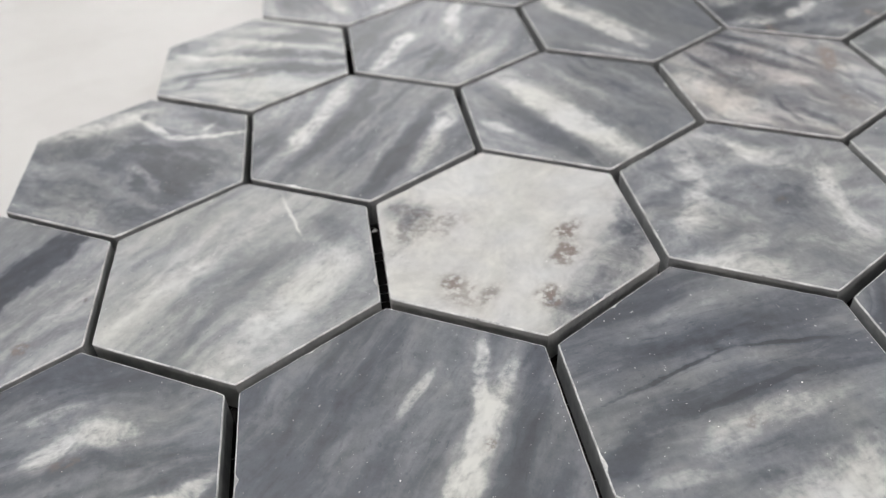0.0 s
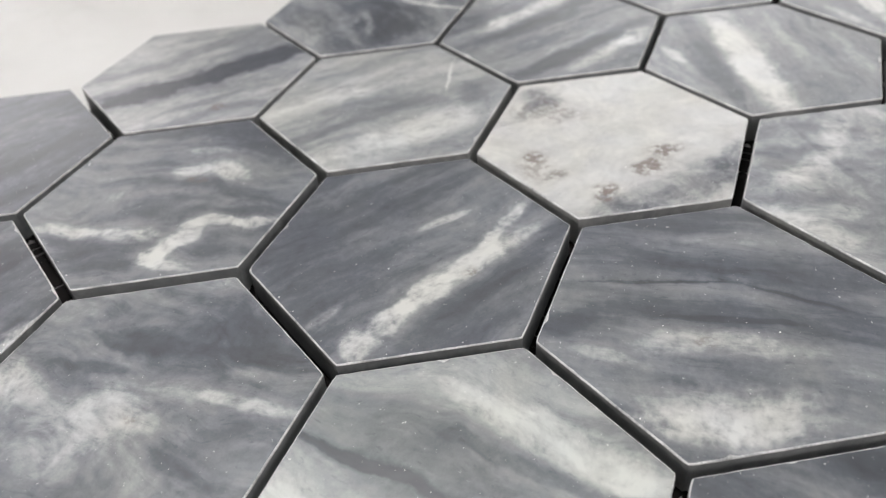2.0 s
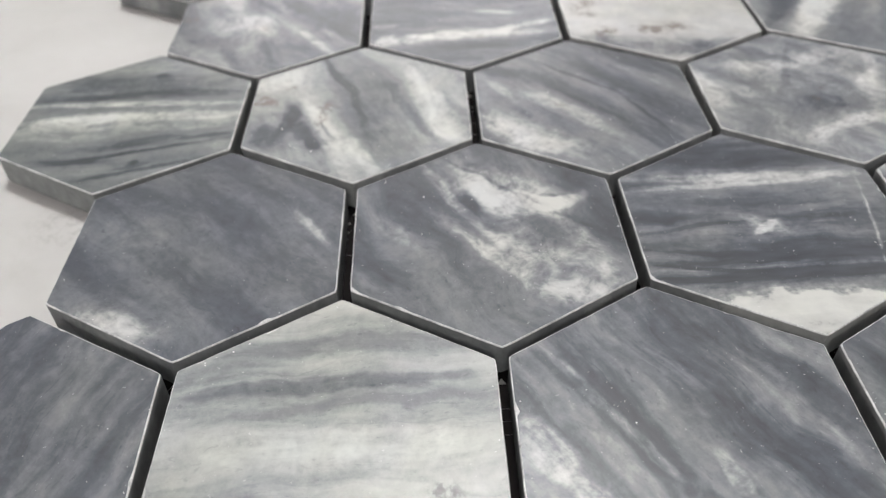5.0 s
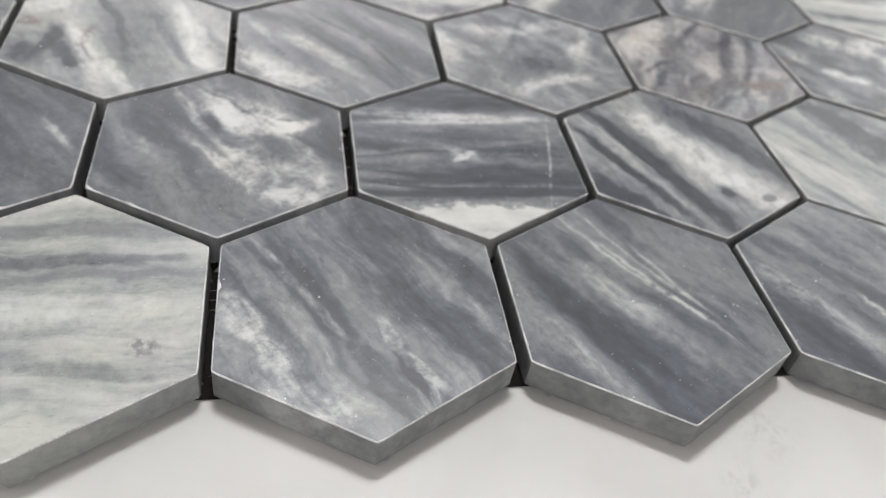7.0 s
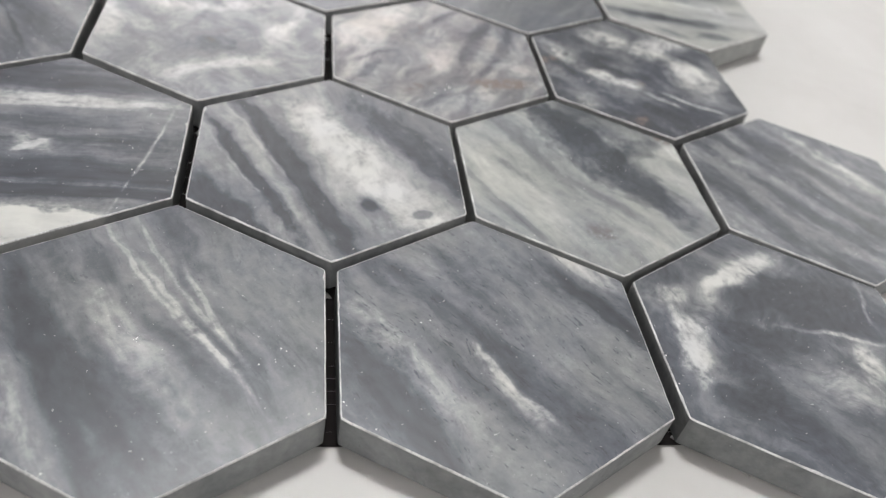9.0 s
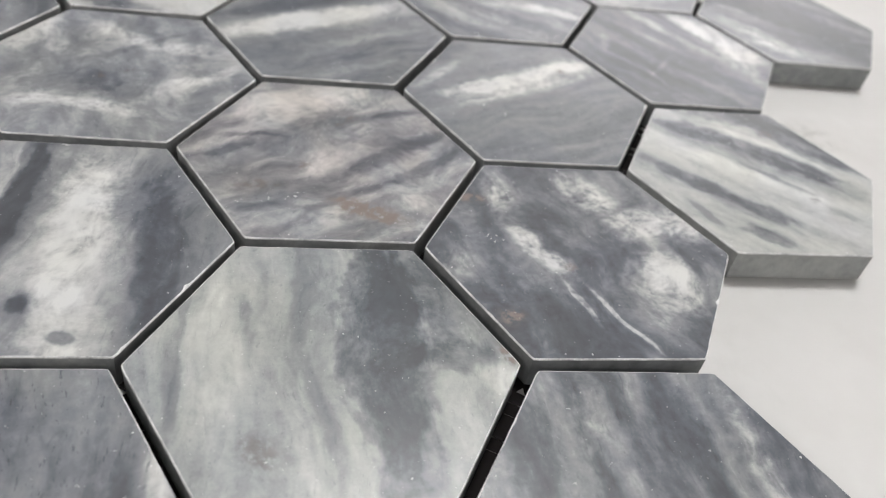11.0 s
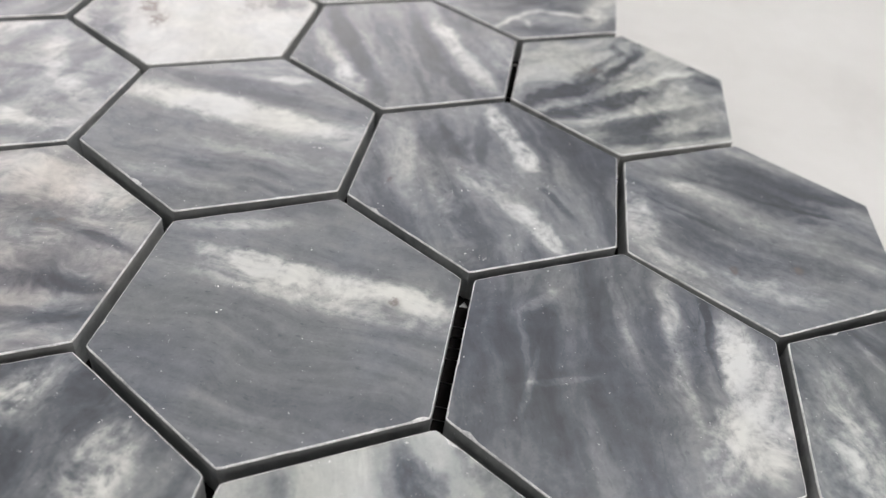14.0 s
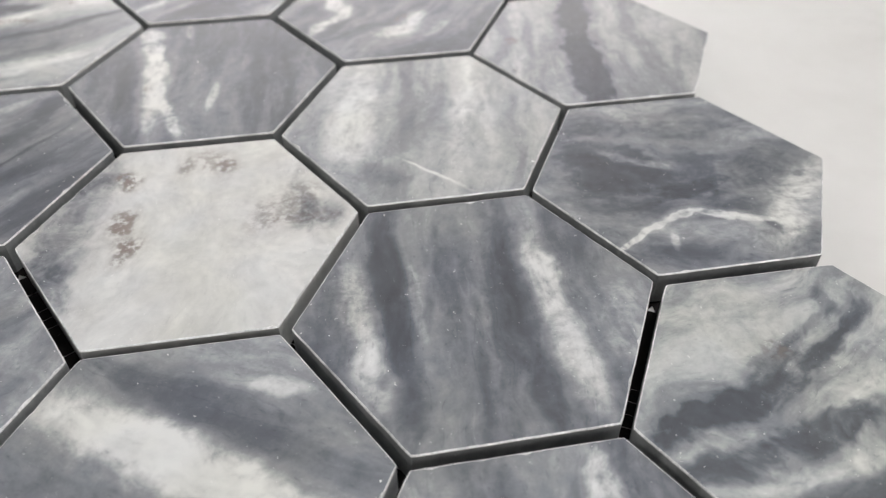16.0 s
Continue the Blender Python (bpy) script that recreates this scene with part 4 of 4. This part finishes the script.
tile(2, 1, 0.22, -0.31, 0.50, "pale marble hexagon shading to slate on one side", 29, 6, 0.66, 0.16, blush=-0.35, stretch=6, pale=(
    (2.6, 24.7, 46, 3.6, 2.5, 0.5, 0.25, 0),
    (3.5, -14.1, -12, 6.4, 3, 0.55, 0.12, 0),
    (-12.7, -16.7, -7, 7.8, 2, 0.55, 0.1, 0),
), dark=(
    (-5, 7.8, 3, 23.6, 7, 0.35, -0.4, 0),
    (-14.3, 16, 13, 11.3, 6, 0.45, -0.3, 0),
    (-1.5, 18.4, 0, 3.4, 6, 0.45, -0.3, 0),
    (-10.9, -21.2, 1, 10.6, 0.7, 0.55, -0.12, 0),
    (4, -20.8, 1, 6.1, 0.7, 0.55, -0.12, 0),
    (-9.5, -12.2, 10, 3.7, 0.8, 0.55, -0.15, 0),
    (-8.4, -10.8, -4, 13.4, 1, 0.55, -0.09, 0),
    (-13.1, -4.5, 4, 11.6, 1.4, 0.55, -0.09, 0),
    (6.8, -1.7, 13, 11, 1.4, 0.55, -0.09, 0),
    (1.4, -22.3, 7, 5.3, 1, 0.55, -0.09, 0),
), marks=(
    (-1.7, 26.1, 11, 2, 1, 0.5, -0.2, 0.9),
    (14.1, -8.8, 43, 2.9, 1.6, 0.5, -0.18, 0.35),
))
tile(2, 2, 0.30, 0.05, -0.76, "streaked mid-grey marble hexagon", 30, 6, 0.31, 0.34, pale=(
    (-5.7, 15.8, 5, 14.4, 1.9, 0.58, 0.3, 0),
    (-17.6, -8.7, -9, 6.9, 2.1, 0.58, 0.19, 0),
))
tile(3, -4, 0.47, -0.65, 1.34, "dark slate marble hexagon with a pale streak", 31, 135, 0.32, 0.25, pale=(
    (18.9, 10.6, 108, 4.9, 1.9, 0.58, 0.3, 0),
))
tile(3, -3, -0.12, -0.17, -0.03, "pale green-grey marble hexagon with soft bands", 32, 63, 0.73, 0.22, stretch=8, fold=0.7, blush=-0.35, pale=(
    (0.8, 0, 59, 22.6, 3.2, 0.58, 0.17, 0),
), dark=(
    (-8.8, 5.5, 63, 24.6, 1.5, 0.58, -0.26, 0),
    (9.7, -6.4, 52, 23.5, 2.3, 0.58, -0.17, 0),
    (10.9, -14.4, 50, 17.7, 2.1, 0.58, -0.18, 0),
    (4.2, -17.3, 59, 11.3, 3, 0.6, -0.06, 0),
    (17.2, 0, 48, 13.1, 3, 0.6, -0.06, 0),
    (-10, -8.2, 71, 12.7, 1, 0.6, -0.08, 0),
    (-0.8, 13.5, 64, 13.8, 1, 0.6, -0.08, 0),
    (-19.9, -2.2, 75, 10.9, 2.2, 0.6, -0.1, 0),
    (-11, 16.2, 55, 12.3, 2.2, 0.6, -0.1, 0),
    (-18.8, 14.7, 53, 13.2, 1.5, 0.6, -0.075, 0),
), marks=(
    (15.1, 10.1, 51, 2.4, 1.6, 0.58, -0.24, 0.3),
    (13.6, -16.3, 52, 2.1, 1.3, 0.58, -0.24, 0.25),
))
tile(3, -2, -0.28, -0.09, -0.18, "blue-grey marble hexagon with slanting white flecks", 33, 1, 0.36, 0.32, stretch=7, pale=(
    (-13.9, -8.2, 4, 9.5, 1.04, 0.5, 0.34, 0),
    (0.1, -7.3, 3, 6.2, 1.04, 0.5, 0.34, 0),
    (-7.6, -19.3, -3, 6.7, 2.86, 0.5, 0.4, 0),
    (1.7, -19.2, 5, 3.8, 2.86, 0.5, 0.4, 0),
    (8, -0.3, -11, 4.6, 1.17, 0.5, 0.36, 0),
    (17.4, -0.1, 10, 6.1, 1.17, 0.5, 0.36, 0),
    (9.5, -20.4, 20, 5, 3.9, 0.5, 0.25, 0),
    (16.6, -17.1, 30, 3.8, 3.9, 0.5, 0.25, 0),
    (22.3, -1.7, -26, 2.2, 1.04, 0.5, 0.4, 0),
    (8.3, 16, -7, 12.9, 1.3, 0.5, 0.12, 0),
), dark=(
    (-5.4, -6.7, 2, 12.9, 2.86, 0.5, -0.25, 0),
    (15.6, -6.2, 0, 10.6, 2.86, 0.5, -0.25, 0),
    (-9.9, 11.3, -4, 12.9, 3.9, 0.5, -0.16, 0),
    (11.8, 10.7, 1, 11.4, 3.9, 0.5, -0.16, 0),
    (-19.2, -9.5, 8, 5.4, 1.3, 0.5, -0.3, 0),
    (16.6, -2, -8, 6.8, 1.17, 0.5, -0.3, 0),
    (-8.6, 2.2, 0, 11.7, 1.3, 0.5, -0.15, 0),
    (4.4, -26.7, 27, 3.5, 1.95, 0.5, -0.15, 0),
))
tile(3, -1, 0.04, 0.26, 0.06, "blue-grey marble hexagon with fine slanting streaks", 34, 3, 0.34, 0.22, pale=(
    (1.4, 5.7, 5, 16.7, 0.6, 0.58, 0.29, 0),
    (-0.2, 9, -3, 12, 0.5, 0.58, 0.22, 0),
    (3.6, -19.4, 5, 17.3, 2.7, 0.58, 0.12, 0),
    (-15.1, 3.1, 4, 10.3, 0.5, 0.58, 0.24, 0),
    (3, 5.4, 10, 9.3, 0.6, 0.58, 0.24, 0),
    (-15.4, 7.1, 1, 9.3, 0.5, 0.58, 0.18, 0),
    (0.8, 7.9, 6, 8, 0.5, 0.58, 0.18, 0),
    (-1.3, -3, 3, 18.6, 3.2, 0.58, 0.14, 0),
), dark=(
    (1.6, -13.8, -2, 19, 1.9, 0.58, -0.17, 0),
    (-15.6, -1.4, 6, 4.4, 2.1, 0.58, -0.17, 0),
    (-1.6, -11.4, 4, 16, 2.6, 0.58, -0.24, 0),
))
tile(3, 0, 0.07, 0.16, 0.20, "mid-grey marble hexagon with soft slanting bands", 35, 7, 0.36, 0.23, spots=1.6, pale=(
    (-5.3, -14.6, 4, 14.9, 2.3, 0.58, 0.24, 0),
    (7.9, -4.5, -2, 8.8, 1.2, 0.58, 0.26, 0),
    (-4, 24.6, 22, 8.4, 2.1, 0.58, 0.3, 0),
    (4.6, -3.8, 1, 5.5, 0.6, 0.5, 0.32, 0),
    (12.8, -3.2, 9, 3.7, 0.6, 0.5, 0.32, 0),
), dark=(
    (3.1, -19.6, 5, 15, 2.7, 0.58, -0.19, 0),
    (1.8, 19.6, 7, 9.7, 1.1, 0.58, -0.18, 0),
    (-8.1, -3.5, 10, 12.1, 2.1, 0.58, -0.12, 0),
    (-0.5, 19.8, 8, 11.2, 1.6, 0.5, -0.18, 0),
    (-2.6, 28.1, -12, 6.7, 1.4, 0.5, -0.2, 0),
    (-3.9, -9.8, 3, 13.1, 2.5, 0.5, -0.1, 0),
))
tile(3, 1, -0.14, 0.60, 0.63, "dark slate marble hexagon with cloudy white arcs", 36, 10, 0.27, 0.23, fold=1.9, stretch=2, pale=(
    (-8.4, -16.7, -34, 7.9, 2.5, 0.58, 0.55, 0),
    (-16.4, 7.4, 88, 11, 2, 0.58, 0.48, 0),
    (-18.9, -10.5, 66, 5, 2.1, 0.58, 0.24, 0),
    (-6.2, 1.3, 54, 4.7, 2.5, 0.58, 0.31, 0),
    (2.7, 9.4, 47, 8.7, 0.6, 0.68, 0.43, 0),
    (9.2, 9.1, 55, 3, 4.2, 0.58, 0.48, 0),
    (1.6, 21.7, -43, 5.7, 0.5, 0.68, 0.36, 0),
    (9.5, -0.1, 24, 6.7, 4.2, 0.58, 0.24, 0),
    (-16.2, 0.1, -75, 7.8, 2, 0.6, 0.2, 0),
    (-11.1, -11.5, -56, 6.6, 2, 0.6, 0.2, 0),
), dark=(
    (-4.3, 14.7, 38, 10.2, 5.2, 0.58, -0.14, 0),
    (-5.8, 8.9, 49, 12, 6.3, 0.58, -0.24, 0),
    (2.3, -17.2, 47, 7.2, 2.1, 0.58, -0.14, 0),
    (-3.4, -2.2, 6, 9, 4, 0.7, -0.1, 0),
))


# ---- net backing ----
def in_sheet(x, y, grow):
    """Whether the place lies under the joined hexagons."""
    for q, first in FIRST:
        for r in range(first, first + 6):
            cx, cy = PITCH * (q + 0.5 * r), PITCH * math.sqrt(0.75) * r
            u, v = abs(x - cx), abs(y - cy)
            if u < PITCH / 2 + grow and v < PITCH / math.sqrt(3) + grow and u * 0.5 + v * math.sqrt(0.75) < PITCH / 2 + grow:
                return True
    return False


FIRST = ((-2, -1), (-1, -2), (0, -2), (1, -3), (2, -3), (3, -4))
bm = bmesh.new()
rng = random.Random(5)
step, thread = 0.0034, 0.00032
for axis in (0, 1):
    for k in range(-50, 70):
        at, run = k * step, None
        for j in range(-120, 160):
            along = j * step / 2
            x, y = (at, along) if axis else (along, at)
            a = math.radians(12)
            x, y = x * math.cos(a) - y * math.sin(a), x * math.sin(a) + y * math.cos(a)
            inside = in_sheet(x, y, -0.0012)
            if inside and run is None:
                run = along
            if run is not None and not inside:
                lo, hi = run, along - step / 2
                run = None
                if hi - lo < step:
                    continue
                c = [(at - thread, lo), (at + thread, lo), (at + thread, hi), (at - thread, hi)]
                if not axis:
                    c = [(v, u) for u, v in c][::-1]
                c = [(u * math.cos(a) - v * math.sin(a), u * math.sin(a) + v * math.cos(a)) for u, v in c]
                z = 0.00025 + 0.0002 * axis
                low = [bm.verts.new((u, v, z - 0.0001)) for u, v in c]
                high = [bm.verts.new((u, v, z + 0.0002)) for u, v in c]
                bm.faces.new(high)
                for m in range(4):
                    bm.faces.new((low[m], low[(m + 1) % 4], high[(m + 1) % 4], high[m]))
NEAR = ((1, 0), (0, 1), (-1, 1))
CELLS = {(q, r) for q, first in FIRST for r in range(first, first + 6)}
# near-black strips under each open joint, wider than the gap
joint_strips = bmesh.new()
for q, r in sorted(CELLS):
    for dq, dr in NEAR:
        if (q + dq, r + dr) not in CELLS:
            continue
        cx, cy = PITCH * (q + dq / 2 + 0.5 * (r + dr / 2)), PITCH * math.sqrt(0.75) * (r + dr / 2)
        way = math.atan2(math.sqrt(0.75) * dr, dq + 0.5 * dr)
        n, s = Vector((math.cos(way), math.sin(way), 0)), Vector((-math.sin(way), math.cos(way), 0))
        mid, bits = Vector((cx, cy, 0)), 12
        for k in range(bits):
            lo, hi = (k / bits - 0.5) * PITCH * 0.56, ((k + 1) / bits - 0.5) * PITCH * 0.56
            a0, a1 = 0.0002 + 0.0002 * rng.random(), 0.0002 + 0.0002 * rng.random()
            joint_strips.faces.new([joint_strips.verts.new(mid + s * u + n * v + Vector((0, 0, z))) for u, v, z in ((lo, -0.003, a0), (lo, 0.003, a0), (hi, 0.003, a1), (hi, -0.003, a1))])
part("joint_film", joint_strips, JOINT_BLACK, sheet, "near-black film under the open joints")
part("net_backing", bm, GLASS_FIBRE, sheet, "grey glass-fibre net glued under the tiles")


# ---- stone chips ----
def on_tile(x, y):
    """Whether the place lies on a tile and clear of the joints."""
    for q, r in CELLS:
        u, v = abs(x - PITCH * (q + 0.5 * r)), abs(y - PITCH * math.sqrt(0.75) * r)
        if max(u, u * 0.5 + v * math.sqrt(0.75)) < RADIUS * math.sqrt(0.75) - 0.0007:
            return True
    return False


def chip(bm, x, y, size, rng):
    """One broken crystal, an uneven five-cornered lump lying on the stone."""
    turn, tall = rng.uniform(0, 6.3), rng.uniform(0.3, 0.7)
    base = []
    for k in range(4):
        a, d = turn + k * 1.57 + rng.uniform(-0.4, 0.4), size * rng.uniform(0.5, 1.2)
        base.append(bm.verts.new((x + d * math.cos(a), y + d * math.sin(a), TOP - 0.00002)))
    peak = bm.verts.new((x + rng.uniform(-0.3, 0.3) * size, y + rng.uniform(-0.3, 0.3) * size, TOP + size * tall))
    for k in range(4):
        bm.faces.new((base[k], base[(k + 1) % 4], peak))
    bm.faces.new(base[::-1])


def dusted(x0, y0, x1, y1, count, scatter):
    """Chips along a way over the sheet, where it was dusted in handling: from x, y to x, y in mm, number, scatter in mm."""
    for _ in range(count):
        u = rng.random()
        x, y = (x0 + (x1 - x0) * u + rng.gauss(0, scatter)) / 1000, (y0 + (y1 - y0) * u + rng.gauss(0, scatter)) / 1000
        if on_tile(x, y):
            chip(bm, x, y, 0.00006 + 0.0002 * rng.random() ** 2.2, rng)


rng = random.Random(41)
bm = bmesh.new()
dusted(10.1, 86.0, -6.7, 98.8, 16, 0.25)
dusted(-16.6, 82.3, -19.5, 85.4, 7, 0.2)
dusted(-3.8, 97.0, -3.3, 102.5, 8, 0.6)
dusted(26.4, 83.6, 21.5, 78.5, 5, 0.5)
dusted(21.1, 101.2, 20.0, 100.7, 6, 0.5)
dusted(19.3, 59.1, 18.2, 60.9, 5, 0.2)
dusted(26.3, 80.5, 26.3, 93.1, 8, 1.5)
dusted(39.0, 81.3, 39.4, 80.4, 2, 0.5)
dusted(28.9, 91.1, 27.9, 91.2, 3, 0.5)
dusted(-4.0, 68.7, -6.6, 73.6, 2, 2)
dusted(8.7, 100.6, 9.1, 104.7, 5, 2)
dusted(90.2, 31.9, 88.6, 39.8, 14, 0.5)
dusted(91.1, 27.4, 91.7, 28.9, 4, 0.5)
dusted(98.5, 71.3, 99.6, 73.7, 10, 0.7)
dusted(95.6, 59.7, 87.2, 65.6, 14, 0.9)
dusted(118.7, 45.4, 121.8, 47.3, 6, 0.8)
dusted(104.4, 56.3, 103.9, 49.0, 3, 1)
dusted(127.4, 53.4, 128.3, 54.2, 4, 0.8)
dusted(105.2, 65.9, 105.7, 67.8, 4, 0.5)
dusted(114.5, 90.0, 115.6, 90.7, 3, 0.4)
dusted(100.3, 34.1, 101.2, 37.9, 4, 0.8)
dusted(95.4, 55.9, 93.0, 57.7, 5, 0.8)
dusted(56.2, 76.3, 52.2, 80.1, 8, 0.6)
dusted(44.5, 47.3, 46.9, 57.8, 8, 0.8)
dusted(57.1, 80.6, 59.7, 81.5, 4, 0.5)
dusted(21.3, 97.8, 18.3, 98.7, 4, 1)
dusted(56.3, 107.2, 48.4, 109.6, 5, 1.5)
dusted(-24.6, 94.9, -21.4, 98.4, 4, 0.5)
dusted(123.1, -47.6, 128.5, -45.3, 9, 0.5)
dusted(82.6, -31.4, 85.6, -30.1, 6, 0.3)
dusted(89.4, -31.1, 105.8, -44.1, 8, 0.3)
dusted(94.8, -10.9, 96.1, -10.5, 4, 0.3)
dusted(92.1, -71.8, 117.4, -87.3, 7, 1.5)
dusted(86.9, -95.5, 95.7, -94.0, 5, 1.5)
dusted(171.4, 20.1, 179.9, 14.6, 7, 1)
dusted(143.0, -7.8, 147.1, -6.5, 5, 0.6)
dusted(9.0, -31.6, 19.1, -51.2, 10, 2)
dusted(-31.3, -45.7, -17.2, -60.3, 6, 2)
dusted(31.1, -44.4, 38.3, -53.8, 6, 2)
dusted(-45.4, 14.0, -39.8, 16.5, 7, 0.5)
dusted(-0.7, -1.5, 8.4, -25.0, 10, 2)
dusted(-3.0, -106.3, 16.5, -102.2, 8, 2)
dusted(27.2, -72.1, 42.4, -85.4, 8, 1)
dusted(23.5, -93.6, 35.5, -94.0, 6, 1.5)
dusted(57.2, -86.7, 71.3, -74.8, 7, 3)
dusted(-5.3, 30.4, -8.5, 45.7, 9, 2)
dusted(-43.3, 39.0, -40.4, 59.8, 6, 2)
dusted(147.5, 1.6, 158.9, 3.6, 8, 1.5)
dusted(129.7, -31.9, 142.0, -29.3, 8, 1.5)
for q, r in sorted(CELLS):
    for k in range(9):
        a = rng.uniform(0, 6.28)
        d = RADIUS * rng.random() ** 0.35
        x, y = PITCH * (q + 0.5 * r) + d * math.cos(a), PITCH * math.sqrt(0.75) * r + d * math.sin(a)
        if on_tile(x, y):
            chip(bm, x, y, 0.00004 + 0.00011 * rng.random() ** 3, rng)
# crumbs broken from the arrises
for q, r in sorted(CELLS):
    for k in range(16):
        side, u, d = rng.randrange(6), rng.uniform(-0.45, 0.45), RADIUS * math.sqrt(0.75) - rng.uniform(0.0006, 0.0012)
        a = radians(60 * side)
        x, y = d * math.cos(a) - u * RADIUS * math.sin(a), d * math.sin(a) + u * RADIUS * math.cos(a)
        chip(bm, PITCH * (q + 0.5 * r) + x, PITCH * math.sqrt(0.75) * r + y, 0.00007 + 0.0002 * rng.random() ** 3, rng)
CHIP = plain("white_stone_chip", (0.86, 0.86, 0.85), 0.35, 0.08)
tagged(part("stone_chips", bm, CHIP), "tiny white stone chips scattered over the marble tiles", "stone chips", kind="stuff")
